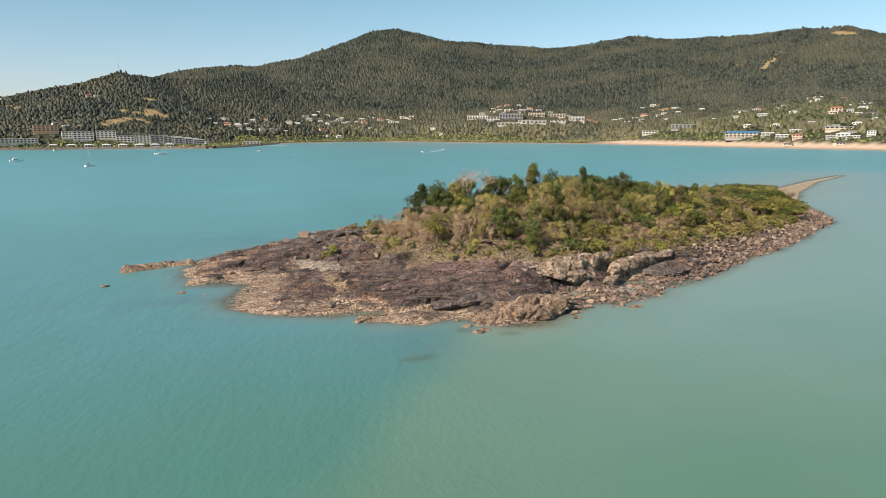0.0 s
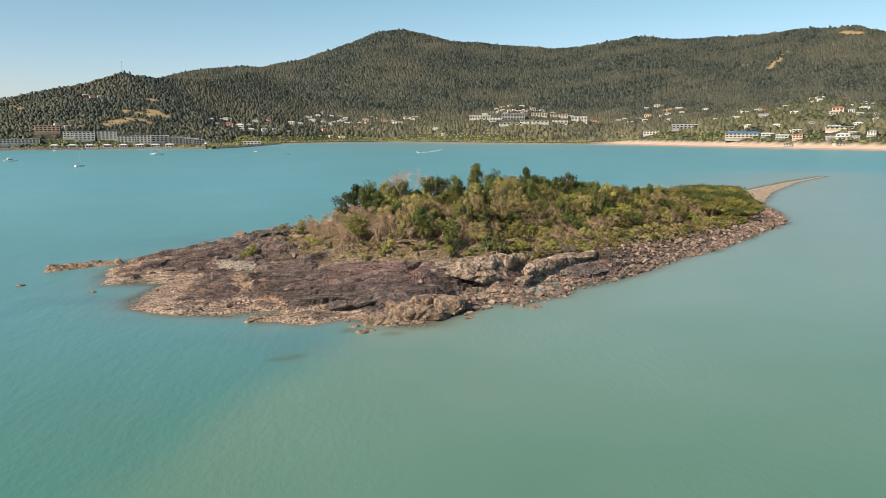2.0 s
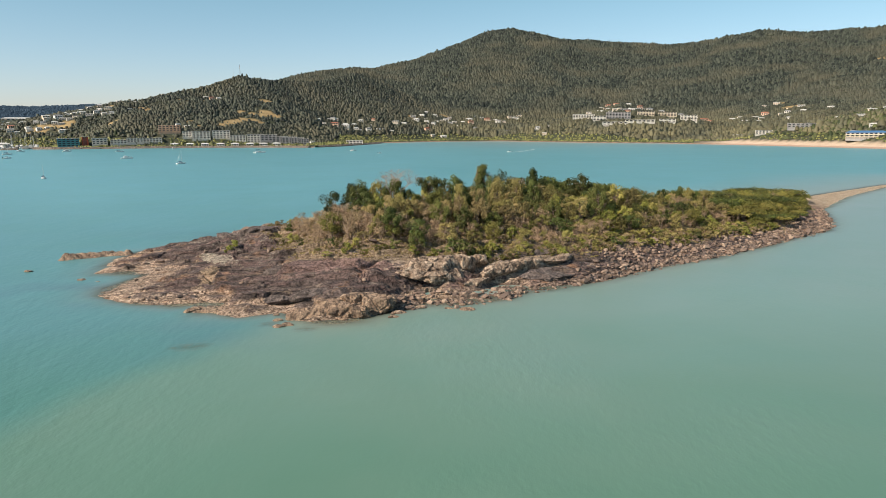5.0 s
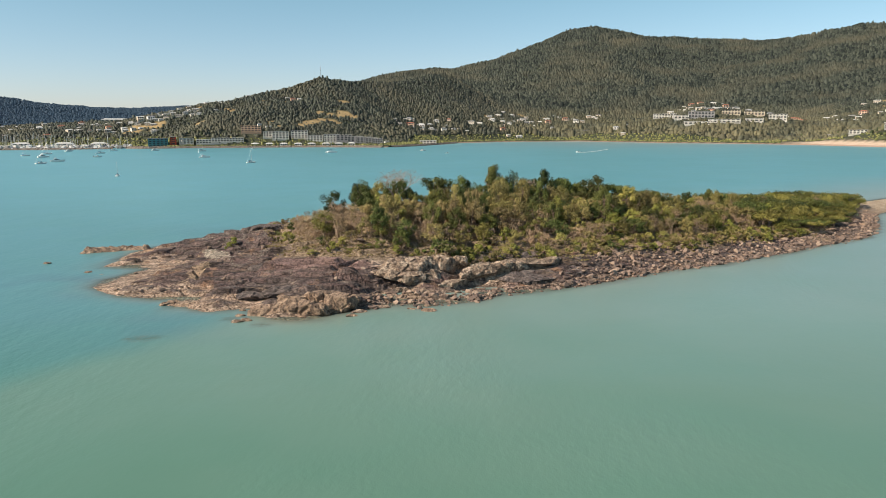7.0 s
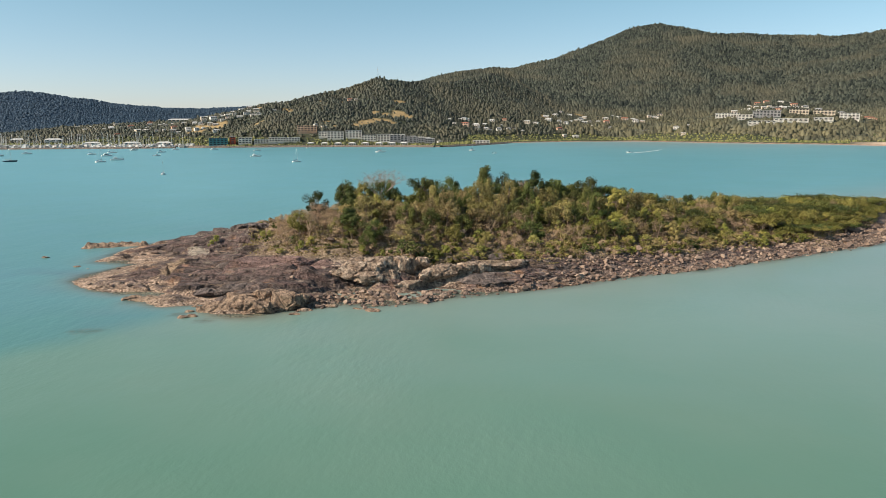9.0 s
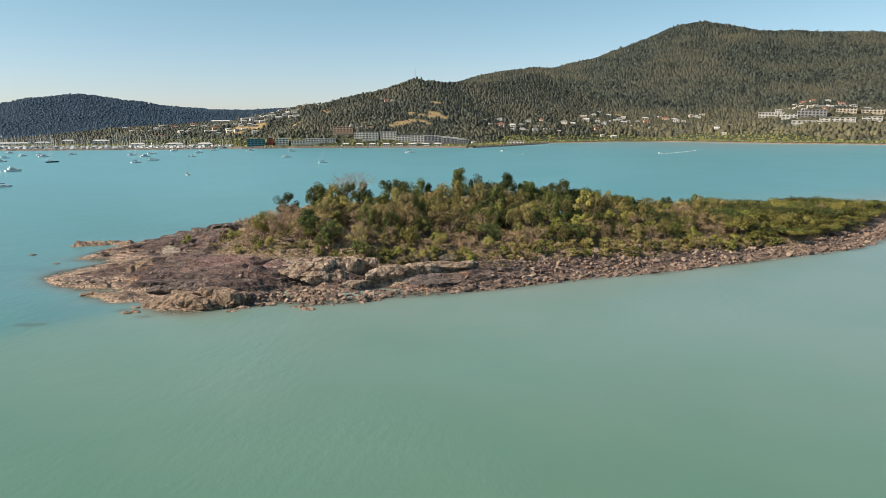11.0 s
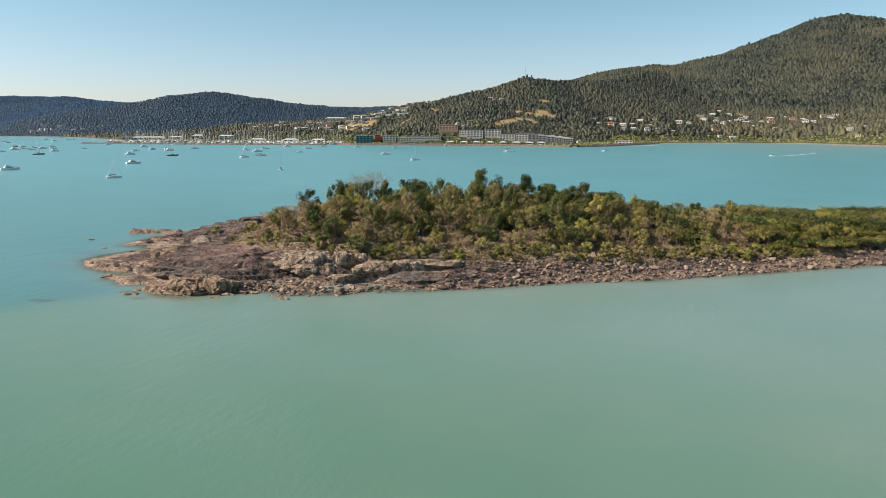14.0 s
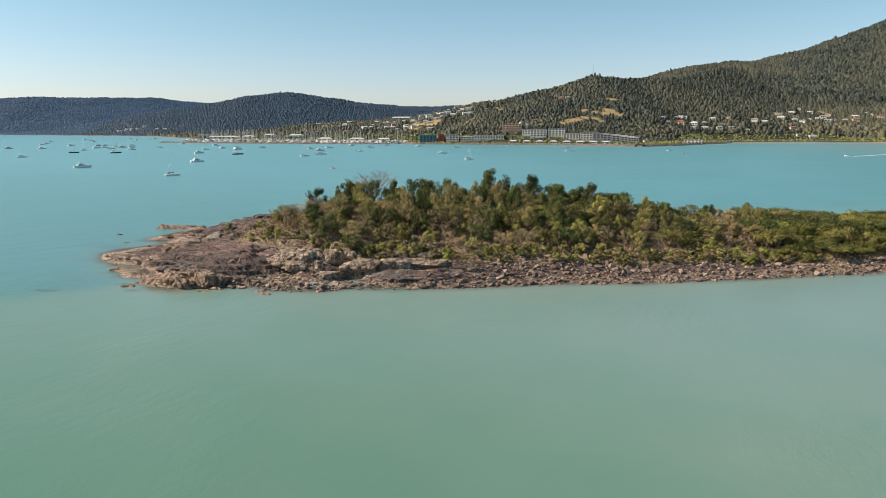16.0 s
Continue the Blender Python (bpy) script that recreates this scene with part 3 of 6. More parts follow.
# ---- the mainland: ridges behind the town ----
SHORE = [(-4900, 1700), (-2790, 1640), (-2200, 1640), (-1900, 1560), (-1500, 1330), (-1250, 1180), (-1000, 1150), (-860, 1150), (-720, 1155), (-640, 1150), (-612, 1110), (-592, 1074), (-548, 1077), (-477, 1099), (-379, 1123),
         (-290, 1123), (-197, 1099), (-165, 1184), (-107, 1480), (30, 1610), (156, 1610), (297, 1400), (420, 1290), (490, 1150), (540, 1000), (590, 850), (640, 720),
         (700, 560), (900, 300), (2500, -300), (4900, 1500), (4900, 4900), (-4900, 4900)]
RIDGES = [  # crest lines (x, y, height), half width of the slope
    ([(2100, 1500, 290), (1700, 1930, 290), (1683, 2078, 338), (1653, 2229, 358), (1616, 2441, 355), (1465, 2595, 357), (1238, 2715, 376), (1115, 2824, 364), (951, 2991, 356), (740, 3053, 374), (542, 3067, 386), (419, 3068, 417), (324, 3081, 437), (226, 3071, 420), (81, 3050, 356), (-37, 3003, 313), (-149, 2951, 282), (-257, 2891, 266), (-320, 2845, 268), (-395, 2770, 246)], 1250),
    ([(-200, 2050, 170), (-284, 1773, 149), (-318, 1740, 151), (-360, 1680, 147), (-437, 1612, 145), (-493, 1565, 124), (-536, 1500, 108), (-578, 1430, 85), (-613, 1390, 62)], 390),
    ([(-613, 1390, 64), (-696, 1420, 52), (-861, 1440, 42), (-986, 1475, 38), (-1120, 1490, 33), (-1260, 1470, 22)], 260),
    ([(-1300, 3290, 140), (-1422, 3280, 132), (-1524, 3231, 138), (-1676, 3151, 127), (-1823, 3063, 112)], 700),
    ([(-1823, 3063, 101), (-1914, 2944, 124), (-1998, 2823, 138), (-2095, 2684, 152), (-2150, 2610, 170), (-2210, 2518, 180), (-2294, 2368, 170), (-2359, 2227, 138), (-2400, 2104, 112), (-2420, 2000, 62), (-2440, 1900, 25)], 650),
    ([(-4400, 1900, 170), (-3972, 2176, 182), (-3907, 2294, 197), (-3806, 2461, 196), (-3676, 2657, 197), (-3530, 2854, 187), (-3367, 3050, 167), (-3000, 3500, 154)], 900),
    ([(440, 1690, 80), (470, 1760, 84)], 330),
    ([(760, 1020, 62), (900, 1200, 80)], 330),
]


def land_height(x, y):
    x, y = np.asarray(x, float), np.asarray(y, float)
    d = outline_distance(x, y, SHORE)
    total = np.zeros(x.shape)
    for crest, width in RIDGES:
        best = np.zeros(x.shape)
        for (ax, ay, az), (bx, by, bz) in zip(crest, crest[1:]):
            ex, ey = bx - ax, by - ay
            t = np.clip(((x - ax) * ex + (y - ay) * ey) / (ex * ex + ey * ey), 0, 1)
            s = np.hypot(x - ax - t * ex, y - ay - t * ey) / width
            h = az + t * (bz - az)
            best = np.maximum(best, h * np.clip(1 - s, 0, 1) ** 1.15)
        total = total + best ** 5
    z = total ** 0.2
    z = z + np.minimum(z, 60) * 0.5 * (fbm(x / 260, y / 260, 4) - 0.5) * np.clip(z / 80, 0, 1)
    z = np.minimum(z, np.maximum(d - 30, 0) * 0.42) + np.clip(d / 14, -2, 1) * 2.2 + np.clip(d / 300, 0, 1) * 6
    z = z + 2.6 * np.clip(d / 52, 0, 1) * np.clip((x - 440) / 60, 0, 1)
    return z, d


CLEARINGS = [(-512, 1427, 6), (-502, 1430, 5), (-475, 1450, 7), (-460, 1458, 6), (-357, 1388, 7), (-341, 1391, 7), (-383, 1393, 7), (-493, 1377, 9), (-58, 1742, 13),
             (-42, 1800, 13), (16, 1940, 14), (31, 1930, 11), (82, 1965, 13), (845, 1735, 16), (833, 1664, 15), (848, 1656, 12), (1232, 1860, 15), (1278, 1900, 15), (1321, 1942, 15)]
CLEARINGS += [(-388, 1289, 10), (-382, 1311, 12), (-375, 1331, 12), (-366, 1350, 11), (-354, 1358, 10), (-340, 1353, 9), (-420, 1259, 9), (-444, 1283, 9), (-562, 1240, 12), (-556, 1344, 13), (-541, 1326, 11)]
CLEARINGS += [(1255, 1880, 15), (1300, 1921, 15), (1346, 1967, 15), (1372, 1993, 15), (1394, 2015, 15), (1417, 2038, 15), (1446, 2061, 8), (1362, 2168, 15), (1258, 2009, 16), (1629, 2061, 25), (1629, 2023, 25),
              (1638, 1998, 25), (1621, 2372, 12), (-357, 1491, 11), (-337, 1412, 14), (-317, 1404, 12), (-615, 1347, 12), (-587, 1415, 10), (-663, 1263, 17), (-695, 1248, 17)]


def in_clearing(x, y):
    c = np.zeros(np.shape(x))
    w = 4.5 * (fbm(np.asarray(x) / 9, np.asarray(y) / 9, 3) - 0.5)
    for cx, cy, r in CLEARINGS:
        c = np.maximum(c, np.clip((r + w - np.hypot(x - cx, y - cy)) / 3 + 1, 0, 1))
    return c


def build_mainland():
    az = np.radians(np.linspace(-74, 52, 470))
    rr = np.concatenate([np.arange(640, 1900, 11.0), np.geomspace(1900, 4880, 110)])
    A, R = np.meshgrid(az, rr)
    X, Y = 20 + R * np.sin(A), R * np.cos(A)
    Z, D = land_height(X, Y)
    nr, na = X.shape
    i = np.arange(nr * na).reshape(nr, na)
    ok = (D[:-1, :-1] > -40) & (D[1:, 1:] > -40) & (D[:-1, 1:] > -40) & (D[1:, :-1] > -40)
    q = np.stack([i[:-1, :-1][ok], i[:-1, 1:][ok], i[1:, 1:][ok], i[1:, :-1][ok]], 1)
    used, inv = np.unique(q, return_inverse=True)
    xs, ys, zs, ds = X.ravel()[used], Y.ravel()[used], Z.ravel()[used], D.ravel()[used]
    sand = np.clip(1 - (ds - 32) / 6, 0, 1) * np.clip((xs - 455) / 40, 0, 1) + np.clip(1 - (ds - 4) / 4, 0, 1)
    clearing = in_clearing(xs, ys)
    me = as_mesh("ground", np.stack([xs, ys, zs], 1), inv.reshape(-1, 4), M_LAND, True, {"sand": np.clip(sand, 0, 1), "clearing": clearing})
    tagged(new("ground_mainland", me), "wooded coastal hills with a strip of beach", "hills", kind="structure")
    return A, R, X, Y, Z, D


LAND = build_mainland()


def octa(seed):
    r = np.random.RandomState(seed)
    ring = [(math.cos(a), math.sin(a), -0.6) for a in (0, 1.26, 2.51, 3.77, 5.03)] + [(0.62 * math.cos(a), 0.62 * math.sin(a), 0.75) for a in (0.6, 2.7, 4.8)]
    f = np.array([(0, 1, 5), (1, 6, 5), (1, 2, 6), (2, 3, 6), (3, 7, 6), (3, 4, 7), (4, 0, 7), (0, 5, 7), (5, 6, 7)])
    return np.array(ring) * (1.05 + 0.4 * (r.rand(8, 1) - 0.5)) + 0.45 * (r.rand(8, 3) - 0.5), f


def cap(seed):
    """The sunlit top of a far crown."""
    r = np.random.RandomState(seed + 50)
    ring = [(math.cos(a), math.sin(a), -0.8) for a in (0, 1.57, 3.14, 4.71)] + [(0.42, 0.1, 0.72), (-0.42, -0.1, 0.72)]
    f = [(0, 1, 4), (1, 5, 4), (1, 2, 5), (2, 3, 5), (3, 4, 5), (3, 0, 4)]
    return np.array(ring) * (1.1 + 0.4 * (r.rand(6, 1) - 0.5)) + 0.4 * (r.rand(6, 3) - 0.5), np.array(f)


def scatter(name, x, y, z, size, mat, label, shapes, rng, flat=1.0):
    """Crowns as one mesh: a low hull for each tree, shaded round."""
    m = len(x)
    pick, turn = rng.randint(0, len(shapes), m), rng.uniform(0, 6.28, m)
    tall = (rng.uniform(0.65, 1.35, m) + 0.6 * (rng.rand(m) > 0.95)) * flat
    verts, faces, off = [], [], 0
    for k, (v, f) in enumerate(shapes):
        s = pick == k
        c, sn, w, h = np.cos(turn[s])[:, None], np.sin(turn[s])[:, None], size[s][:, None], (size[s] * tall[s])[:, None]
        vx = (v[None, :, 0] * c - v[None, :, 1] * sn) * w * 0.8 + x[s][:, None]
        vy = (v[None, :, 0] * sn + v[None, :, 1] * c) * w * 0.8 + y[s][:, None]
        vz = (v[None, :, 2] * 0.6 + 0.45) * h + z[s][:, None]
        verts.append(np.stack([vx, vy, vz], -1).reshape(-1, 3))
        faces.append((f[None] + off + np.arange(s.sum())[:, None, None] * len(v)).reshape(-1, 3))
        off += s.sum() * len(v)
    tagged(new(name, as_mesh(name, np.concatenate(verts), np.concatenate(faces), mat, True)), label, "trees", kind="stuff")


def build_forest():
    """Tree crowns over every slope that faces the bay."""
    A, R, X, Y, Z, D = LAND
    slope = np.degrees(np.arctan2(Z - 24, R))
    seen = slope > np.maximum.accumulate(slope, 0) - 0.35
    rng = np.random.RandomState(5)

    def grown(n, r0, r1, lo, hi):
        a, r = rng.uniform(-74, 52, n), np.sqrt(rng.uniform(r0 ** 2, r1 ** 2, n))
        ia = np.clip(((a + 74) / 126 * 469).astype(int), 0, 469)
        ir = np.clip(np.searchsorted(R[:, 0], r), 0, R.shape[0] - 1)
        x, y = 20 + r * np.sin(np.radians(a)), r * np.cos(np.radians(a))
        first = seen[ir, ia]
        x, y, r = x[first], y[first], r[first]
        z, d = land_height(x, y)
        ok = (d > 12) & ((d > 38) | (x < 460)) & (rng.rand(len(x)) > town_density(x, y, z, d))
        x, y, z, d = x[ok], y[ok], z[ok], d[ok]
        return x, y, z, d, rng.uniform(lo, hi, len(x)) * (0.75 + 0.5 * fbm(x / 60, y / 60, 3))

    lean_hulls, caps = [octa(k) for k in range(10)], [cap(k) for k in range(10)]
    x, y, z, d, size = grown(200000, 700, 2050, 1.7, 4.6)
    low = d <= 60
    scatter("foreshore_scrub", x[low], y[low], z[low], size[low] * 0.62, M_SCRUB, "yellow-green mangrove scrub along the far shore", lean_hulls, rng)
    flat = (z < 34) & (d > 60) & (x > -180) & (rng.rand(len(x)) < 0.16)
    scatter("shade_trees", x[flat], y[flat], z[flat], size[flat] * 1.6, M_FOREST, "tall khaki eucalypts on the flat behind the shore", lean_hulls, rng, 1.25)
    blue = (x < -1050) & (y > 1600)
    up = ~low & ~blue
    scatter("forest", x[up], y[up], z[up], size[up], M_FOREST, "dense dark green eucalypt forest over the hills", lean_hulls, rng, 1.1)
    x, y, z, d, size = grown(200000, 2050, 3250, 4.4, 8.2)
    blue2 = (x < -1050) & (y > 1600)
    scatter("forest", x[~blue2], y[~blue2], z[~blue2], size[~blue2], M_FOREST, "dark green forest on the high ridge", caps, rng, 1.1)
    # far hills: haze is carried by the crowns' blue colours
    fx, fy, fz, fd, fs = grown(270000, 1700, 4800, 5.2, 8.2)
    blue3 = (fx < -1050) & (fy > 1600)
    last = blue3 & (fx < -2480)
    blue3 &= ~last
    scatter("far_forest", fx[blue3], fy[blue3], fz[blue3], fs[blue3], M_FAR_HAZED, "distant blue-green forest on far hills", caps, rng, 0.55)
    scatter("far_forest", fx[last], fy[last], fz[last], fs[last], M_FARTHEST_HAZED, "hazy blue forest on the farthest ridge", caps, rng, 0.4)


SITES = []


def town_density(x, y, z, d):
    """Share of ground kept free of trees between the houses."""
    t = np.where((z < 26) & (d > 40), 0.25, 0.0)
    t = np.maximum(t, 0.97 * (in_clearing(x, y) > 0.3))
    for sx, sy, r in SITES:
        # open ground round each building and in front of it
        k = math.hypot(sx - 20, sy)
        u = ((x - sx) * (20 - sx) - (y - sy) * sy) / k
        v = ((x - sx) * sy + (y - sy) * (20 - sx)) / k
        t = np.where((np.abs(v) < r) & (u > -8) & (u < 7 + 0.3 * r), np.maximum(t, 0.9), t)
    return t



# ---- rocks of the island ----
def ground_z(x, y):
    return float(island_height(np.array([x]), np.array([y]))[0][0])


def cut_stone(seed, res=3, planes=13, size=(1, 1, 1), rough=0.05, cracks=0.0, squash=0.0):
    """A stone whose faces are flat breaks: a ball cut by random planes, then roughened and cracked."""
    r = np.random.RandomState(seed)
    bm = bmesh.new()
    bmesh.ops.create_icosphere(bm, subdivisions=res, radius=1)
    nrm = r.normal(size=(planes, 3))
    nrm[:, 2] *= 0.8
    nrm /= np.linalg.norm(nrm, axis=1)[:, None]
    nrm = np.vstack([nrm, [[0.1, 0.05, 0.99]]])
    h = np.append(r.uniform(0.55, 0.95, planes), 0.72)
    for v in bm.verts:
        d = np.array(v.co)
        c = nrm @ d
        k = min([hh / cc for hh, cc in zip(h, c) if cc > 0.05] + [1.15])
        p = Vector(d * k)
        if rough:
            p *= 1 + rough * (noise.fractal(p * 2.2 + Vector((seed, 0, 0)), 0.8, 2.1, 4)) * 1.4
        if cracks:
            w = Vector((p.x * size[0], p.y * size[1], p.z * size[2]))
            cell = noise.voronoi(Vector((w.x * 0.55 + seed, w.y * 0.5, w.z * 0.28)))[0]
            p *= 1 - cracks * max(0, 1 - (cell[1] - cell[0]) * 7)
        v.co = (p.x * size[0], p.y * size[1], p.z * size[2])
    me = bpy.data.meshes.new("stone")
    bm.to_mesh(me)
    bm.free()
    return me


def hull_stone(seed, n=13):
    """A small angular stone, one closed hull."""
    r = np.random.RandomState(seed)
    bm = bmesh.new()
    pts = r.normal(size=(n, 3))
    pts /= np.linalg.norm(pts, axis=1)[:, None]
    pts *= r.uniform(0.75, 1.1, (n, 1)) * np.array([[1.0, r.uniform(0.6, 0.9), r.uniform(0.45, 0.75)]])
    for p in pts:
        bm.verts.new(p)
    got = bmesh.ops.convex_hull(bm, input=bm.verts)
    bmesh.ops.delete(bm, geom=list({g for g in got["geom_interior"] + got["geom_unused"] if isinstance(g, bmesh.types.BMVert)}), context="VERTS")
    me = bpy.data.meshes.new("stone")
    bm.to_mesh(me)
    bm.free()
    me.materials.append(M_BOULDER)
    return me


def outcrop_material(name, stops, dark):
    n = Nodes(name, 0.85, 0.25)
    p = n.pos()
    mid, fine = n.noise(p, 0.55, 6, 0.62, 0.4), n.noise(p, 3.0, 6, 0.68)
    streak = n.noise(n.pos((1.4, 1.4, 0.22)), 1.0, 4, 0.6)
    col = n.ramp(mid, stops)
    col = n.mix(n.remap(streak, 0.47, 0.60, 0.0, 0.8), col, dark)
    v = n.remap(fine, 0.36, 0.52, 0.5, 1.12)
    col = n.mix(1.0, col, n.add("ShaderNodeCombineColor", {0: v, 1: v, 2: v}).outputs[0], "MULTIPLY")
    return n.out(col, n.math("ADD", fine, n.math("MULTIPLY", mid, 0.8)), 1.0, 0.7)


M_PALE = outcrop_material("pale_outcrop", [(0.34, (0.175, 0.128, 0.098)), (0.46, (0.37, 0.268, 0.196)), (0.62, (0.62, 0.485, 0.37))], (0.095, 0.070, 0.056))
M_TAN = outcrop_material("tan_outcrop", [(0.3, (0.22, 0.150, 0.108)), (0.5, (0.39, 0.275, 0.195)), (0.7, (0.54, 0.40, 0.29))], (0.12, 0.088, 0.072))
M_DARKROCK = outcrop_material("dark_outcrop", [(0.3, (0.100, 0.080, 0.074)), (0.5, (0.185, 0.148, 0.135)), (0.7, (0.29, 0.228, 0.195))], (0.075, 0.062, 0.058))


def outcrop(name, label, mat, blocks, seed):
    """A rock mass of several jointed blocks sunk in the ground: (x, y, base z, half sizes, turn, lean)."""
    base = tagged(new(name), label, "rock", "island outcrops")
    base.location = (blocks[0][0], blocks[0][1], blocks[0][2])
    for k, (x, y, z, sx, sy, sz, turn, lean) in enumerate(blocks):
        me = cut_stone(seed + k, 5 if sx * sy > 5 else 4, 16, (sx, sy, sz), 0.06, 0.16)
        ob = part("block", me, mat, base)
        ob.matrix_basis = pose(x - blocks[0][0], y - blocks[0][1], z - blocks[0][2], lean, 0, turn)
    return base


outcrop("rock_outcrop", "big pale overhanging boulder with dark undercut side", M_PALE,
        [(-3.4, 112.8, 3.1, 6.0, 3.5, 2.9, 14, 11), (2.6, 115.6, 3.4, 2.4, 2.2, 2.0, 30, 4), (-8.2, 111.4, 1.9, 2.4, 2.1, 1.8, 10, 0), (5.2, 118.0, 3.6, 2.0, 1.6, 1.5, 50, 0)], 21)
outcrop("rock_outcrop", "jointed tan rock mass standing in the water's edge", M_TAN,
        [(-16.5, 94.6, 0.7, 4.4, 2.6, 2.1, 6, 8), (-20.8, 93.8, 0.4, 3.0, 2.1, 1.3, 20, 10), (-11.6, 96.4, 0.9, 2.6, 2.3, 2.2, -15, 5), (-14.2, 97.6, 1.2, 3.2, 1.9, 2.0, 12, 0), (-18.6, 96.6, 0.9, 2.6, 1.7, 1.6, 25, 0), (-9.6, 98.2, 0.8, 1.7, 1.5, 1.7, 40, 0)], 31)
outcrop("rock_outcrop", "dark rounded rock hump above the tidal platform", M_DARKROCK,
        [(-21.5, 100.6, 1.5, 4.2, 2.2, 1.4, 18, 4), (-26.0, 100.2, 1.0, 2.6, 1.6, 1.0, 8, 0), (-16.6, 101.6, 1.7, 2.4, 1.7, 1.4, 24, 0)], 41)
outcrop("rock_outcrop", "pale orange-stained rock ledge running beside the scree", M_PALE,
        [(8.6, 116.2, 2.3, 5.8, 2.4, 1.9, 32, 14), (14.6, 120.2, 2.6, 5.0, 2.0, 1.5, 36, 12), (20.6, 123.6, 2.7, 4.2, 1.6, 1.2, 34, 8), (4.4, 111.4, 1.0, 3.4, 1.3, 1.1, 40, 10)], 51)
outcrop("rock_outcrop", "smooth grey rock slab dipping to the water", M_DARKROCK,
        [(18.4, 117.4, 0.7, 7.2, 3.4, 1.5, 36, 10), (25.0, 121.6, 0.9, 6.2, 3.2, 1.4, 36, 8)], 61)
# the overhang's shadow is given by the dark colour of these blocks
outcrop("rock_outcrop", "dark hollow ledge under the bush line", M_DARKROCK,
        [(13.0, 124.0, 3.5, 2.8, 1.4, 0.9, 20, 0), (17.4, 126.0, 3.6, 2.2, 1.3, 0.8, 35, 0), (10.2, 122.4, 3.4, 1.5, 1.2, 0.8, 0, 0)], 71)
outcrop("rock_outcrop", "brown rock dome on the western crest", M_DARKROCK,
        [(-40.0, 141.5, 5.4, 5.0, 3.2, 1.6, 15, 0), (-46.0, 142.4, 4.4, 3.0, 2.2, 1.1, 0, 0), (-35.4, 143.2, 5.6, 2.8, 2.0, 1.2, 30, 0)], 81)


def reef(label, line, width, height, mat, seed):
    """A low ragged reef: one broken rock surface that rises out of the water along a line."""
    xs, ys = [p[0] for p in line], [p[1] for p in line]
    X, Y = np.meshgrid(np.arange(min(xs) - width - 2, max(xs) + width + 2, 0.22), np.arange(min(ys) - width - 2, max(ys) + width + 2, 0.22))
    d = np.full(X.shape, 99.0)
    for (ax, ay), (bx, by) in zip(line, line[1:]):
        t = np.clip(((X - ax) * (bx - ax) + (Y - ay) * (by - ay)) / ((bx - ax) ** 2 + (by - ay) ** 2), 0, 1)
        d = np.minimum(d, np.hypot(X - ax - t * (bx - ax), Y - ay - t * (by - ay)))
    d = d / (width * (0.55 + 0.9 * fbm(X * 0.35 + seed, Y * 0.35, 3)))
    f, e = facets(X / 1.9 + seed, Y / 0.9, 1.4)
    Z = height * (1 - d ** 1.7) * (0.55 + 0.8 * f) - 0.25 * np.clip(1 - e / 0.15, 0, 1) + 0.25 * (fbm(X * 1.6, Y * 1.6, 3) - 0.5)
    keep = Z > -0.7
    ny, nx = X.shape
    i = np.arange(ny * nx).reshape(ny, nx)
    ok = keep[:-1, :-1] & keep[1:, :-1] & keep[:-1, 1:] & keep[1:, 1:]
    q = np.stack([i[:-1, :-1][ok], i[:-1, 1:][ok], i[1:, 1:][ok], i[1:, :-1][ok]], 1)
    used, inv = np.unique(q, return_inverse=True)
    me = as_mesh("reef", np.stack([X.ravel()[used], Y.ravel()[used], Z.ravel()[used]], 1), inv.reshape(-1, 4), mat)
    tagged(new("rock_reef", me), label, "rock", "rocks in the water")


reef("low wet rock reef off the western point", [(-79.8, 141.8), (-77.6, 143.0), (-75.4, 144.6), (-72.4, 146.6), (-69.5, 147.0)], 1.6, 0.95, M_TAN, 3)
reef("tan rock lip at the mouth of the tidal pool", [(-38.5, 98.4), (-35.0, 97.6), (-32.0, 97.2)], 0.9, 0.7, M_TAN, 9)
outcrop("rock_outcrop", "tan tidal shelf with oyster crust", M_TAN,
        [(-33.5, 97.6, 0.1, 5.2, 1.6, 0.55, 4, 3), (-28.0, 98.0, 0.1, 3.6, 1.4, 0.5, 8, 0), (-38.6, 97.8, 0.1, 1.9, 1.1, 0.6, 20, 0)], 101)
outcrop("rock_outcrop", "dark rock lip over the platform", M_DARKROCK,
        [(-30.5, 103.2, 1.3, 2.0, 1.1, 0.8, 10, 0), (-8.2, 117.6, 3.4, 3.4, 1.6, 1.1, 20, 0), (-14.0, 115.2, 3.1, 3.6, 1.4, 0.9, 14, 0), (-21.0, 113.8, 2.9, 4.0, 1.5, 0.9, 10, 0), (-29.0, 113.0, 2.8, 3.4, 1.3, 0.8, 8, 0)], 111)
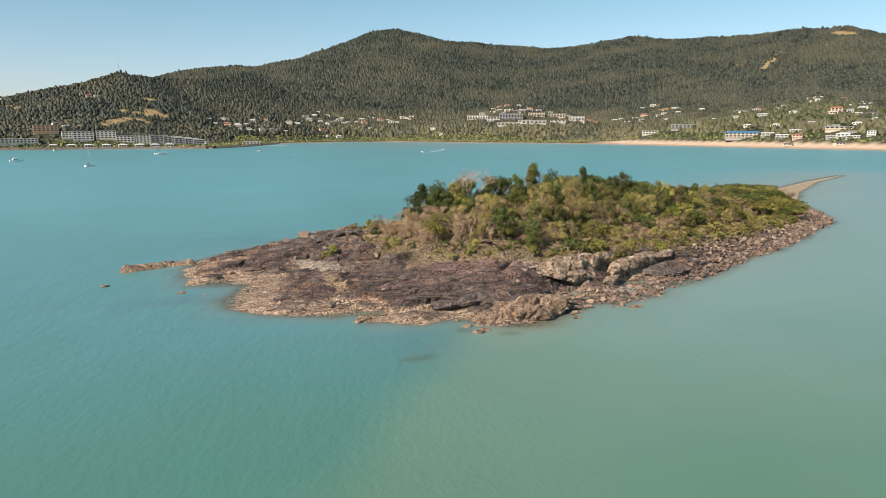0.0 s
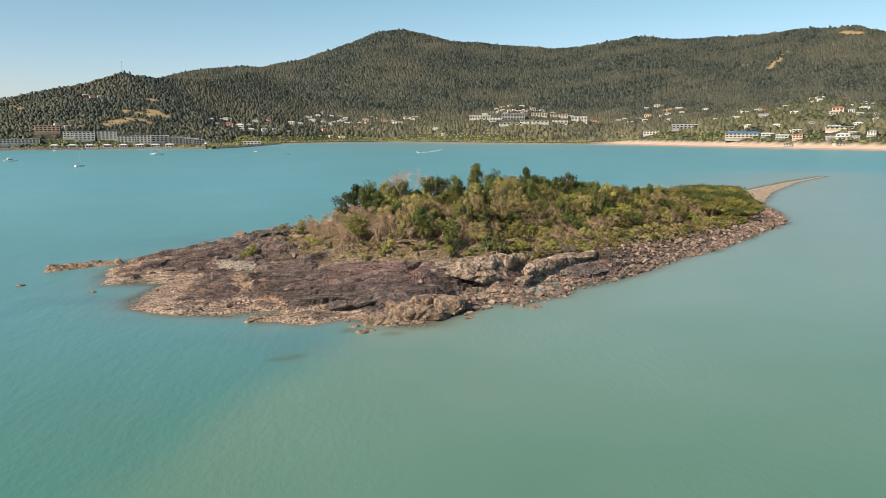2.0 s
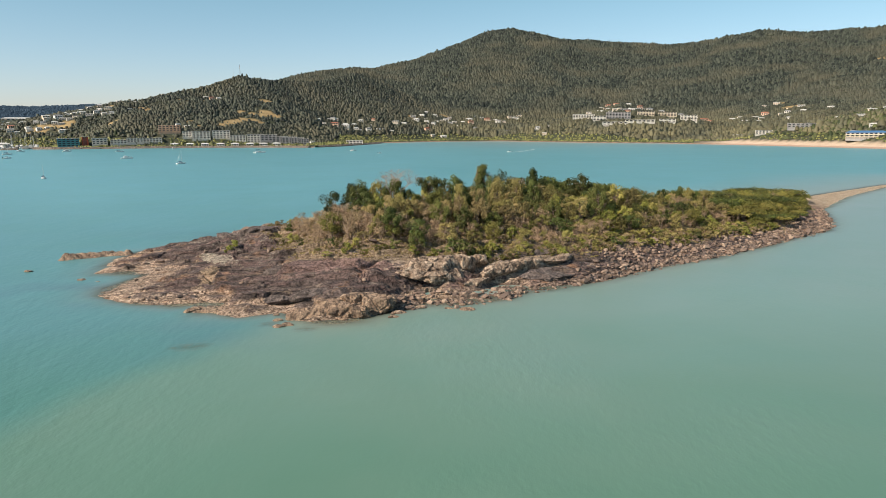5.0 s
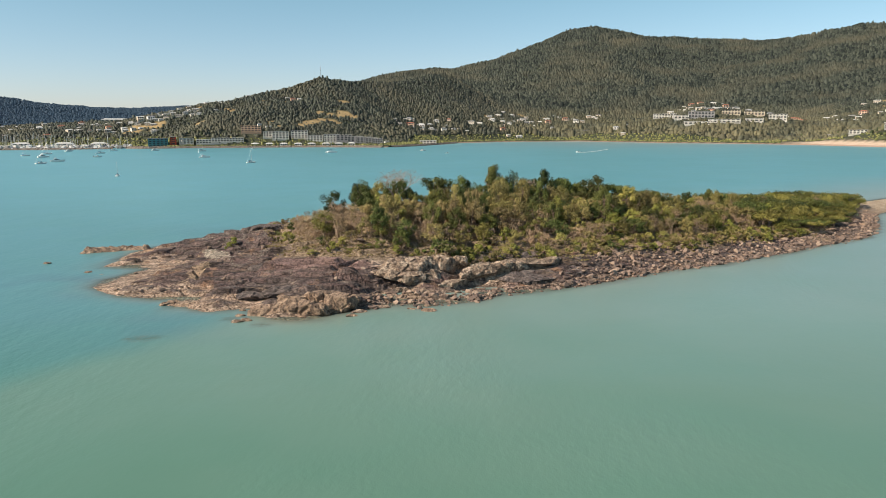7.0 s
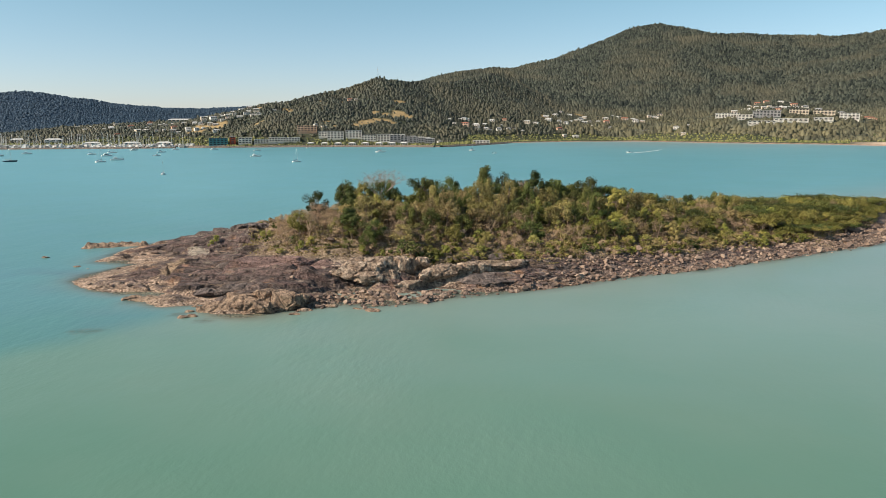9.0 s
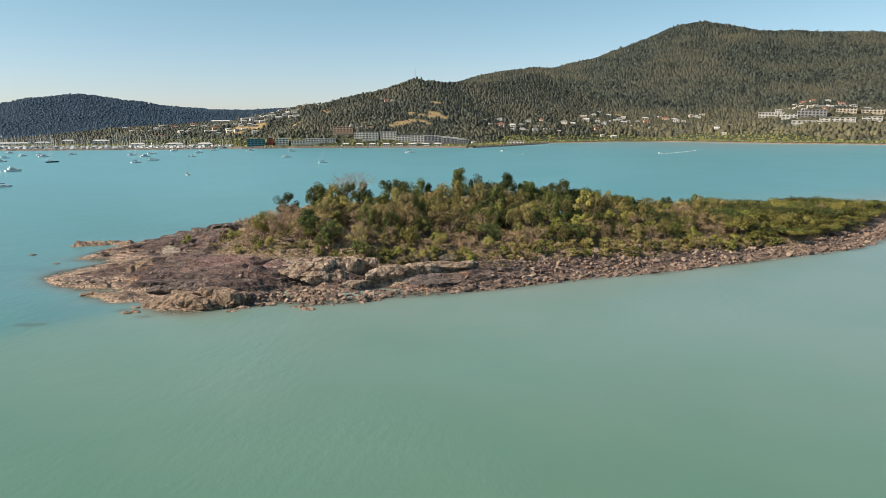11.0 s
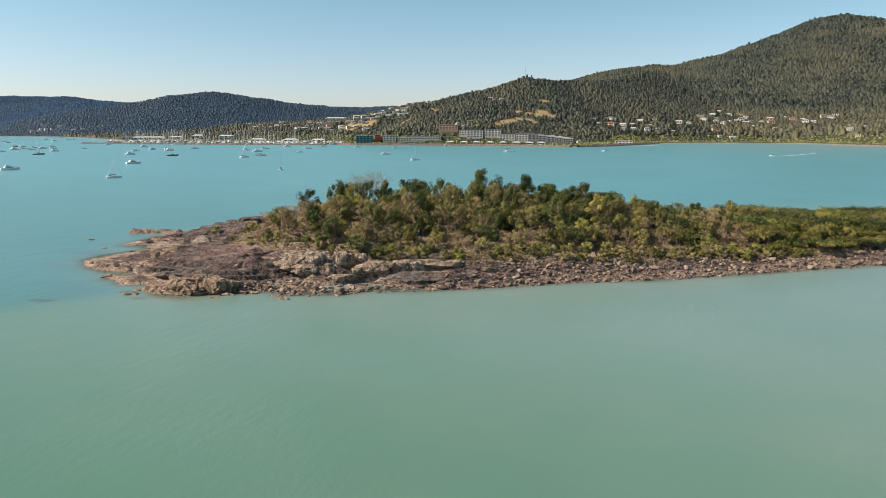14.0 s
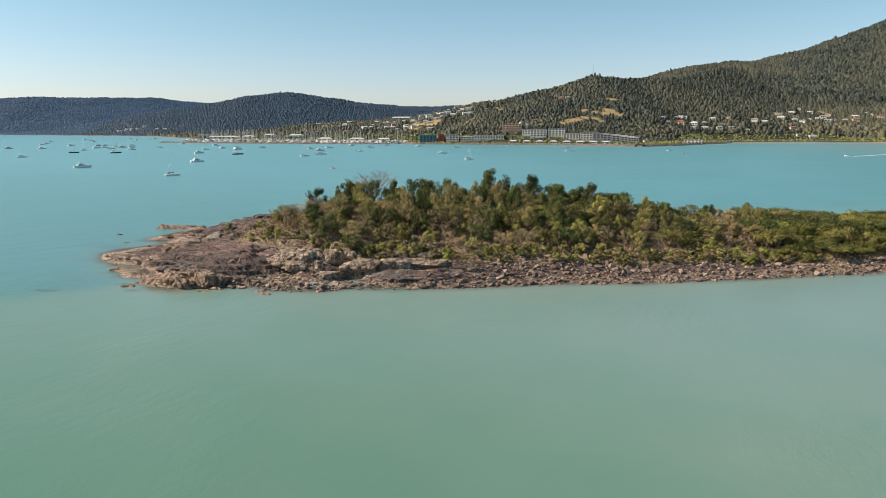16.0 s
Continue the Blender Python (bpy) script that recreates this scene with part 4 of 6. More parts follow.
# sunken rocks that show dimly through the water
for x, y, s in SUNKEN:
    me = cut_stone(int(120 + s * 10), 3, 10, (s, s * 0.7, 0.45), 0.08)
    me.materials.append(M_DARKROCK)
    tagged(new("sunken_rock", me), "dark rock awash under shallow green water", "rock", "sunken rocks").location = (x, y, -0.40)
for x, y, z, s in ((-6, 101.3, 0, 0.75), (-8, 96, 0, 0.95), (1.7, 100.4, 0, 0.6), (-23, 90, 0, 0.85), (-24.9, 92.2, 0, 0.7), (-22.8, 97.1, 0, 0.6), (-24.1, 89, 0, 0.8), (-25.6, 95.3, 0, 0.5), (-15.7, 92.4, 0, 0.6), (-0.4, 98.3, 0, 0.55),
                   (-66.5, 120.6, 0.0, 0.8), (-80.6, 128.6, 0.05, 0.75), (-62.8, 119.0, -0.1, 0.5), (2.3, 97.6, 0.05, 0.9), (-4.6, 99.0, 0.05, 0.8), (-8.6, 93.6, 0.0, 0.7)):
    me = cut_stone(int(200 - x), 3, 9, (s * 1.2, s * 0.8, s * 0.45), 0.06)
    me.materials.append(M_TAN)
    tagged(new("water_rock", me), "small tan rock breaking the water surface", "rock", "rocks in the water").location = (x, y, z)


def place_boulders():
    rng = np.random.RandomState(11)
    kinds = [hull_stone(300 + k, 12 + k % 5) for k in range(14)]
    n = 26000
    x, y = rng.uniform(-10, 128, n), rng.uniform(95, 226, n)
    d0 = outline_distance(x, y, COAST)
    # wide brown scree on the eastern shore, a tan boulder apron below the big boulder
    width = np.interp(x, [-10, -4, 12, 16, 24, 32, 60, 100, 118, 128], [2.5, 8.0, 5.5, 2.2, 3.0, 9.5, 9.5, 8.0, 7.0, 5.0])
    front = y < np.interp(x, [-10, 60, 104, 128], [120, 152, 195, 235])
    ok = (d0 > -1.0) & (d0 < width) & front
    x, y, d0 = x[ok], y[ok], d0[ok]
    z, d = island_height(x, y)
    size = np.clip(rng.lognormal(-1.05, 0.45, len(x)), 0.16, 1.1)
    size *= np.interp(x, [-10, 14, 30, 60, 128], [1.1, 1.05, 1.12, 1.05, 0.9])
    order = np.argsort(-size * np.interp(x, [-10, 60, 128], [1.0, 1.0, 0.8]))
    named, rest = order[:290], rng.permutation(order[290:])[:7000]
    for k in named:
        ob = new("boulder", kinds[k % 14])
        ob.matrix_basis = pose(x[k], y[k], max(z[k], -0.1) + size[k] * 0.18, rng.uniform(-25, 25), rng.uniform(-25, 25), rng.uniform(0, 360)) @ Matrix.Scale(size[k], 4)
        tagged(ob, "angular tan boulder on the stony shore" if x[k] < 26 else "angular red-brown boulder lying in the shore scree", "boulder", "shore boulders")
    verts, faces, off = [], [], 0
    shapes = []
    for me in kinds:
        v = np.array([p.co for p in me.vertices])
        shapes.append((v, [list(p.vertices) for p in me.polygons]))
    for k in rest:
        v, f = shapes[k % 14]
        m = np.array(Euler((rng.uniform(-0.5, 0.5), rng.uniform(-0.5, 0.5), rng.uniform(0, 6.28))).to_matrix())
        verts.append(v @ m.T * size[k] * (1, 1, 0.9) + (x[k], y[k], max(z[k], -0.15) + size[k] * 0.2))
        faces += [[i + off for i in t] for t in f]
        off += len(v)
    faces = np.array([t[:3] for t in faces])
    me = as_mesh("rubble", np.concatenate(verts), faces, M_BOULDER)
    tagged(new("rubble", me), "loose brown stones of the shore scree", "stones", kind="stuff")
    # scattered dark blocks on the bare platform and along the back shore
    for k in range(70):
        px, py = rng.uniform(-66, -8), rng.uniform(97, 166)
        zz, dd = island_height(np.array([px]), np.array([py]))
        if dd[0] < 0.5 or dd[0] > 32:
            continue
        s = rng.uniform(0.35, 1.1)
        ob = new("boulder", kinds[k % 14])
        ob.matrix_basis = pose(px, py, zz[0] + s * 0.15, rng.uniform(-25, 25), rng.uniform(-20, 20), rng.uniform(0, 360)) @ Matrix.Scale(s, 4)
        tagged(ob, "dark broken block on the rock platform", "boulder", "platform blocks")
    for px, py, s in ((-54, 152, 1.6), (-57, 155, 1.3), (-50, 156, 1.5), (-60, 150, 1.1), (-47, 160, 1.7), (-62.5, 154, 1.2), (-44, 163, 1.3), (-52, 149, 1.2)):
        ob = new("boulder", kinds[int(px) % 14])
        ob.matrix_basis = pose(px, py, max(ground_z(px, py), 0.3) + s * 0.2, 12, -9, px * 40) @ Matrix.Scale(s * 1.35, 4)
        tagged(ob, "dark boulder on the far side of the rocky point", "boulder", "point boulders")
    # the pale slab stone by the bushes
    me = cut_stone(402, 3, 8, (1.3, 0.9, 0.8), 0.05)
    me.materials.append(M_PALE)
    tagged(new("slab_stone", me), "pale split boulder beside the shore bushes", "boulder").matrix_basis = pose(53.0, 149.6, ground_z(53, 149.6) + 0.5, 20, 15, 40)


place_boulders()


# ---- plants of the island ----
def leaf_cloud(centres, radii, per, leaf, seed, lift=0.5, flat=0.8):
    """Leaf blades about the ends of the limbs: uneven clumps with gaps between."""
    r = np.random.RandomState(seed)
    c = np.repeat(np.asarray(centres, float), per, 0)
    rad = np.repeat(np.asarray(radii, float), per)[:, None]
    u = r.normal(size=c.shape)
    u /= np.linalg.norm(u, axis=1)[:, None]
    q = u * rad * (r.rand(len(c), 1) ** 0.28) * np.array([[1, 1, flat]])
    p = c + q
    nrm = u + np.array([[0, 0, lift]]) + 0.42 * r.normal(size=c.shape)
    nrm /= np.linalg.norm(nrm, axis=1)[:, None]
    t = np.cross(nrm, r.normal(size=c.shape))
    t /= np.linalg.norm(t, axis=1)[:, None] + 1e-9
    b = np.cross(nrm, t)
    s = leaf * r.uniform(0.65, 1.35, (len(c), 1))
    v = np.stack([p - t * s, p + t * s * 0.6 + b * s * 0.62, p + t * s * 0.75 - b * s * 0.55], 1).reshape(-1, 3)
    f = np.arange(len(v)).reshape(-1, 3)
    return v, f


def make_plant(name, label, category, seed, height, spread, leafmat, barkmat, clumps, per, leaf, clear=0.35, shape="round", bare=False, group="island trees"):
    """A plant: trunk with limbs, and a crown of leaf clumps at the limb ends."""
    r = np.random.RandomState(seed)
    base = tagged(new(name), label, category, group)
    bm = bmesh.new()
    stems = 1 if height > 4 else 3
    centres, radii = [], []
    for s in range(stems):
        a = r.uniform(0, 6.28)
        lean = np.array([math.cos(a), math.sin(a)]) * (0.08 if stems == 1 else 0.28) * height
        th = height * (0.8 if shape != "column" else 0.95)
        pts = [(0, 0, -0.4)] + [(lean[0] * t * t + 0.06 * height * r.normal() * t, lean[1] * t * t + 0.06 * height * r.normal() * t, th * t) for t in (0.3, 0.6, 1.0)]
        w = (0.028 * height + 0.04) * (0.55 if bare and height < 4 else 1.0)
        tube(bm, pts, [w * 1.25, w, w * 0.7, w * 0.25], 5)
        for k in range(clumps // stems):
            t = r.uniform(clear, 1.0)
            i = min(int(t * 3), 2)
            p0 = np.array(pts[1 + i - (1 if i else 0)]) * 0.5 + np.array(pts[min(i + 1, 3)]) * 0.5
            ang = r.uniform(0, 6.28)
            z = height * (clear + (1 - clear) * r.uniform(0.05, 0.97))
            rel = (z / height - clear) / (1 - clear)
            if shape == "umbrella":
                z = height * r.uniform(0.72, 0.95)
                reach = spread * math.sqrt(r.uniform(0.02, 1))
            elif shape == "column":
                reach = spread * r.uniform(0.2, 0.9) * (1 - 0.55 * rel)
            else:
                reach = spread * math.sqrt(r.uniform(0.05, 1)) * math.sqrt(max(0.08, 1 - (2 * rel - 0.85) ** 2 * 0.8))
            p1 = np.array([lean[0] + math.cos(ang) * reach, lean[1] + math.sin(ang) * reach, z])
            mid = (p0 + p1) / 2 + r.normal(size=3) * 0.05 * height
            tube(bm, [tuple(p0), tuple(mid), tuple(p1)], [w * 0.4, w * 0.26, w * 0.08], 3)
            if bare:
                for _ in range(6 if height < 4 else 12):
                    e = p1 + r.normal(size=3) * np.array([0.24, 0.24, 0.2 if height < 4 else 0.12]) * spread
                    f = (p1 * 0.6 + mid * 0.4)
                    tube(bm, [tuple(f), tuple((f + e) / 2 + r.normal(size=3) * 0.06), tuple(e)], [w * 0.18, w * 0.13, w * 0.07] if height < 4 else [w * 0.26, w * 0.19, w * 0.1], 3)
            centres.append(p1)
            radii.append(spread * r.uniform(0.24, 0.42) if shape != "column" else spread * r.uniform(0.4, 0.6))
    stem = part("trunk" if shape != "umbrella" else "stem", bm, barkmat, base)
    if shape == "umbrella" or bare:
        tagged(stem, "tangle of bare stems and limbs", kind="stuff")
    if per:
        v, f = leaf_cloud(centres, radii, per, leaf, seed + 1, flat=0.55 if shape == "umbrella" else 0.8)
        part("crown", as_mesh("crown", v, f, leafmat), None, base)
    return base


def bare_tree(label, seed, height, spread, depth):
    """A leafless tree: the trunk forks again and again into a dome of fine branches."""
    r = np.random.RandomState(seed)
    base = tagged(new("dead_tree"), label, "tree", "dead trees")
    bm, fine = bmesh.new(), bmesh.new()

    def fork(p, way, length, radius, left):
        q = p + way * length
        mid = (p + q) / 2 + Vector(r.normal(size=3) * 0.05 * length)
        tube(bm if left > 2 else fine, [tuple(p), tuple(mid), tuple(q)], [radius, radius * 0.85, radius * 0.68], 5 if left > 3 else 3)
        if not left:
            return
        turn = r.uniform(0, 6.28)
        count = 3 if left > 1 else 4
        for k in range(count):
            a = turn + k * 6.28 / count + r.uniform(-0.5, 0.5)
            out = Vector((math.cos(a), math.sin(a), 0))
            d = (way * 0.9 + out * spread * r.uniform(0.5, 1.0) + Vector((0, 0, 0.3 if left > 2 else 0.0))).normalized()
            fork(q, d, length * r.uniform(0.58, 0.82), radius * 0.62, left - 1)

    fork(Vector((0, 0, -0.4)), Vector((r.uniform(-0.1, 0.1), r.uniform(-0.1, 0.1), 1)).normalized(), height * 0.38, 0.2, depth - 1)
    tagged(part("trunk", bm, M_DEADWOOD, base), kind="stuff")
    tagged(part("crown", fine, M_DEADWOOD, base), "fine grey branches", kind="stuff")
    return base


def plant_kinds():
    k = {}
    T = "tree"
    k["dark"] = [make_plant("tree", "broad-crowned dark green tree in the island scrub", T, 500 + i, 6.0, 2.3 + 0.3 * i, M_LEAF_DARK, M_BARK, 20, 130, 0.165, 0.3) for i in range(3)]
    k["olive"] = [make_plant("tree", "olive green tree with an uneven open crown", T, 520 + i, 5.5, 2.2 + 0.3 * i, M_LEAF_OLIVE, M_BARK, 17, 108, 0.16, 0.3) for i in range(4)]
    k["bright"] = [make_plant("small_tree", "fresh green leafy tree among the scrub", T, 540 + i, 4.6, 2.0 + 0.3 * i, M_LEAF_BRIGHT, M_BARK, 16, 116, 0.155, 0.22) for i in range(3)]
    k["yellow"] = [make_plant("small_tree", "yellow-green tree on the wooded slope", T, 560 + i, 4.2, 2.0 + 0.3 * i, M_LEAF_YELLOW, M_BARK, 16, 108, 0.15, 0.22) for i in range(2)]
    k["column"] = [make_plant("tree", "tall dark tree draped in climbing vines", T, 580, 8.5, 1.7, M_LEAF_DARK, M_BARK, 34, 150, 0.15, 0.12, "column")]
    k["mangrove"] = [make_plant("mangrove", "low spreading mangrove with olive green canopy on dark stems", T, 600 + i, 3.4, 2.7, (M_LEAF_MANGROVE, M_LEAF_DARK, M_LEAF_MANGROVE, M_LEAF_MANGROVE)[i], M_BARK, 26, 66, 0.15, 0.35, "umbrella", group="island mangroves") for i in range(4)]
    k["flat"] = [make_plant("tree", "flat-topped umbrella tree on bare stems", T, 620 + i, 5.0, 2.8, M_LEAF_DARK, M_BARK, 22, 90, 0.16, 0.6, "umbrella") for i in range(2)]
    S = "shrub"
    k["bush"] = [make_plant("shrub", "rounded green shrub at the edge of the rocks", S, 640 + i, 1.9, 1.25, (M_LEAF_BRIGHT, M_LEAF_OLIVE, M_LEAF_YELLOW, M_LEAF_DARK)[i], M_TWIG, 14, 56, 0.14, 0.1, group="island shrubs") for i in range(4)]
    k["dry"] = [make_plant("dry_shrub", "leafless grey-brown shrub, dry and twiggy", S, 660 + i, 2.8, 1.5, M_LEAF_DRY, M_TWIG, 14, 44 + 16 * (i % 2), 0.085, 0.1, bare=True, group="dry shrubs") for i in range(4)]
    k["dead"] = [bare_tree("bleached dead tree with bare spreading limbs", 680 + i, 6.5, 0.75, 5) for i in range(2)]
    k["bare_umbrella"] = [bare_tree("wide leafless tree with a domed tangle of bleached branches", 700, 7.0, 1.25, 6)]
    return k


KINDS = plant_kinds()


def put(kind, x, y, height, seed, z=None, wide=1.0):
    src = KINDS[kind][seed % len(KINDS[kind])]
    own = {"dark": 6.0, "olive": 5.5, "bright": 4.6, "yellow": 4.2, "column": 8.5, "mangrove": 3.4, "flat": 5.0, "bush": 1.9, "dry": 2.8, "dead": 6.5, "bare_umbrella": 7.0}[kind]
    s = height / own
    m = pose(x, y, (ground_z(x, y) if z is None else z) - 0.1, 0, 0, (seed * 77) % 360) @ Matrix.Diagonal((s * wide, s * wide, s, 1))
    return copy_thing(src, m)


def plant_island():
    rng = np.random.RandomState(23)
    # single trees that stand out against the bay
    put("column", 8.3, 170.2, 12.8, 1, wide=0.85)
    put("bare_umbrella", -11.2, 149.1, 11.5, 0, wide=0.85)
    put("dark", -20.8, 154.5, 8.6, 0, wide=0.7)
    put("dark", -18.6, 147.5, 9.0, 1, wide=0.6)
    put("dark", -23.4, 142.4, 7.2, 2, wide=0.7)
    put("olive", -15.0, 149.0, 8.4, 1, wide=0.7)
    put("dark", 2.3, 160.3, 9.4, 2, wide=0.5)
    put("dead", 11.4, 169.0, 10.6, 1, wide=0.42)
    put("dark", 14.1, 168.8, 10.4, 1, wide=0.48)
    put("dead", 18.6, 169.5, 9.8, 0, wide=0.4)
    put("dark", 22.0, 168.6, 10.2, 0, wide=0.56)
    put("flat", 26.3, 171.9, 8.6, 0, wide=0.6)
    put("dark", 35.0, 172.5, 9.2, 2, wide=0.62)
    put("flat", 41.3, 176.0, 6.8, 1, wide=0.7)
    put("dark", 30.0, 174.0, 6.6, 2, wide=1.1)
    put("dark", 34.5, 176.0, 5.4, 1, wide=1.0)
    put("flat", 80.5, 208.0, 3.8, 0, wide=1.1)
    # ragged crest line
    for k, (x, y, h) in enumerate(((-17.8, 150, 8.0), (-11.2, 157, 9.0), (-4.0, 158, 9.0), (-0.7, 158, 7.2), (3.3, 162, 8.3), (7.0, 160, 7.2), (18.2, 171, 8.8),
                                   (26.6, 174, 6.6), (30.0, 174, 7.2), (33.1, 174, 8.0), (36.2, 176, 6.6), (42.4, 178, 5.6), (50.7, 180, 5.6), (58.9, 186, 5.7), (70.3, 192, 5.5), (95.3, 212, 5.0), (109.0, 222, 4.4))):
        put(("dark", "dark", "flat", "olive")[k % 4], x, y, h, k * 3, wide=0.62 if h > 8 else 0.8)
    put("dark", -10.4, 126.2, 6.2, 0, wide=0.85)
    put("dark", -5.6, 121.8, 3.9, 1, wide=1.0)
    put("dark", -5.2, 124.4, 4.4, 2, wide=1.0)
    put("bush", 2.5, 121.2, 3.3, 3, wide=1.25)
    put("bush", 0.6, 121.8, 2.6, 3, wide=1.2)
    put("bush", -2.6, 120.4, 1.9, 0)
    put("bush", -41.5, 131.2, 1.7, 0, wide=1.2)
    put("bush", -43.2, 132.0, 1.2, 0)
    put("bush", 20.0, 128.2, 2.0, 2, wide=1.3)
    put("bush", 17.6, 127.6, 1.5, 2, wide=1.2)
    put("yellow", -8.0, 132.0, 5.2, 0)
    put("dead", 10.4, 131.5, 3.4, 0, wide=0.5)
    put("dead", 21.0, 140.0, 3.6, 1, wide=0.4)
    for k, (x, y) in enumerate(((-13.7, 120.3), (-15.4, 119.6), (-12.2, 121.2), (-22.3, 118.6), (-16.8, 121.2), (-24.2, 121.0))):
        put("bush", x, y, 0.8, 2, wide=2.0)
    x, y = np.meshgrid(np.arange(-52, 134, 3.05), np.arange(104, 262, 3.05))
    x = (x + rng.uniform(-1.3, 1.3, x.shape)).ravel()
    y = (y + rng.uniform(-1.3, 1.3, y.shape)).ravel()
    d = outline_distance(x, y, COAST)
    z, _ = island_height(x, y)
    inland = d - soil_edge(x)
    # the crest line: plants behind it do not show
    crest = np.interp(x, [-50, -20, 10, 40, 80, 130], [150, 160, 176, 186, 214, 250])
    ok = (inland > 0) & (y < crest) & (z > 0.6) & (np.hypot(x - 2, y - 117.5) > 3.2)
    n = 0
    for k in np.nonzero(ok)[0]:
        px, py, ii, g, r = x[k], y[k], inland[k], z[k], rng.rand()
        top = np.interp(px, [-50, -34, -25, -15, 3, 18, 30, 42, 59, 80, 95, 109, 128], [7.0, 10.2, 14.6, 16.6, 17.4, 17.6, 15.6, 12.8, 11.2, 9.6, 8.3, 7.0, 6.0])
        room = max(1.0, top - g)
        if ii < 4.5:
            if rng.rand() < 0.08:
                continue
            kind = "dry" if r < 0.22 else "bush"
            h = rng.uniform(0.9, 2.1)
            if px > 78:
                kind, h = "mangrove", rng.uniform(2.2, 3.2)
        elif px < -16 and not (px > -27 and py > 142 + 0.8 * (-16 - px)):
            dens = np.clip((px + 52) / 30, 0.2, 1)
            if rng.rand() > 0.55 + 0.4 * dens:
                continue
            kind = "dry" if r < 0.74 else "bush" if r < 0.86 else "olive" if r < 0.94 else "bright"
            if px < -25 and kind in ("olive", "bright"):
                kind = "dry"
            h = rng.uniform(0.55, 0.95) * min(room, 6.0) * float(np.interp(px, [-34, -20], [0.5, 1.0])) if kind != "bush" else rng.uniform(1.0, 2.0)
            if px < -32:
                kind, h = ("bush", rng.uniform(0.7, 1.4)) if r < 0.6 else ("dry", rng.uniform(0.8, 1.8))
        elif px < 72:
            late = px > 40
            if ii < 11:
                kind = "dry" if r < (0.46 if px < 12 else 0.36) else "bush" if r < 0.56 else "olive" if r < 0.68 else "bright" if r < 0.82 else "yellow" if r < 0.90 else "dark"
                h = rng.uniform(0.45, 0.75) * min(room, 6.0) if kind != "bush" else rng.uniform(1.4, 2.6)
            else:
                kind = "dark" if r < (0.16 if late else 0.27) else "olive" if r < 0.62 else "bright" if r < (0.70 if px < 10 else 0.78) else "yellow" if r < (0.74 if px < 10 else 0.83) else "dry"
                h = (rng.uniform(0.85, 1.0) if rng.rand() < 0.15 else rng.uniform(0.4, 0.74)) * min(room, 9.0)
            h = max(min(h, 4.4) if kind == "dry" else h, 1.6)
        else:
            kind = "mangrove" if r < 0.66 else "bright" if r < 0.8 else "olive" if r < 0.92 else "dry"
            h = rng.uniform(0.62, 1.12) * min(room, 4.8)
            h = max(h, 2.0)
        put(kind, px, py, h, int(rng.randint(0, 1000)), g, rng.uniform(0.85, 1.2) * min(1.0, max(0.6, 4.6 / h)))
        n += 1
    # low shrubs crowd the top of the scree
    fx, fy = rng.uniform(-10, 84, 2600), rng.uniform(112, 190, 2600)
    fi = outline_distance(fx, fy, COAST) - soil_edge(fx)
    picked = np.nonzero((fi > -1.5) & (fi < 4.5) & (fy < 120 + fx) & (np.hypot(fx - 2, fy - 117.5) > 4.5))[0][:190]
    fz, _ = island_height(fx[picked], fy[picked])
    for k, g in zip(picked, fz):
        r = rng.rand()
        put("bush" if r < 0.72 else "dry", fx[k], fy[k], rng.uniform(0.9, 1.9), int(rng.choice([1, 2, 1, 1, 0, 3, 0])), g, rng.uniform(1.0, 1.5))
    for group in KINDS.values():
        for ob in group:
            for o in (*ob.children_recursive, ob):
                bpy.data.objects.remove(o)
    return n


plant_island()


def build_grass():
    """Dry grass and litter tufts between the shrubs and in the cracks of the upper rock."""
    rng = np.random.RandomState(31)
    n = 60000
    x, y = rng.uniform(-52, 128, n), rng.uniform(104, 214, n)
    d = outline_distance(x, y, COAST)
    inland = d - soil_edge(x)
    patch = fbm(x * 0.11, y * 0.11, 4)
    ok = (inland + 10 * (patch - 0.5) > -1.5) & (inland < 16)
    x, y = x[ok][:13000], y[ok][:13000]
    z, _ = island_height(x, y)
    v, f = leaf_cloud(np.stack([x, y, z + 0.1], 1), np.full(len(x), 0.3), 4, 0.2, 32, 0.1, 0.7)
    tagged(new("dry_grass", as_mesh("dry_grass", v, f, M_GRASS)), "straw-coloured dry grass tufts", "grass", kind="stuff")


M_GRASS = foliage("dry_grass_blades", (0.16, 0.12, 0.05), (0.36, 0.28, 0.13), True, 0.3, 0.2, tint=(0.20, 0.19, 0.06))
build_grass()


# ---- the town on the far shore ----
M_WHITE = plain("white_render", (0.68, 0.65, 0.60), 0.7, 0.08)
M_CREAM = plain("cream_render", (0.62, 0.53, 0.42), 0.75, 0.08)
M_GREYWALL = plain("grey_render", (0.36, 0.35, 0.35), 0.75, 0.08)
M_BRICK = plain("salmon_brick", (0.62, 0.42, 0.30), 0.8, 0.12)
M_TEAL = plain("teal_cladding", (0.08, 0.27, 0.30), 0.5, 0.1)
M_RED = plain("red_cladding", (0.50, 0.10, 0.05), 0.6, 0.1)
M_ROOF_WHITE = plain("white_metal_roof", (0.60, 0.59, 0.57), 0.45, 0.12)
M_ROOF_GREY = plain("grey_metal_roof", (0.30, 0.30, 0.31), 0.5, 0.1)
M_ROOF_BLUE = plain("blue_metal_roof", (0.06, 0.16, 0.33), 0.45, 0.1)
M_ROOF_RED = plain("red_tile_roof", (0.33, 0.13, 0.085), 0.75, 0.12)
M_ROOF_DARK = plain("dark_tile_roof", (0.09, 0.085, 0.09), 0.7, 0.12)
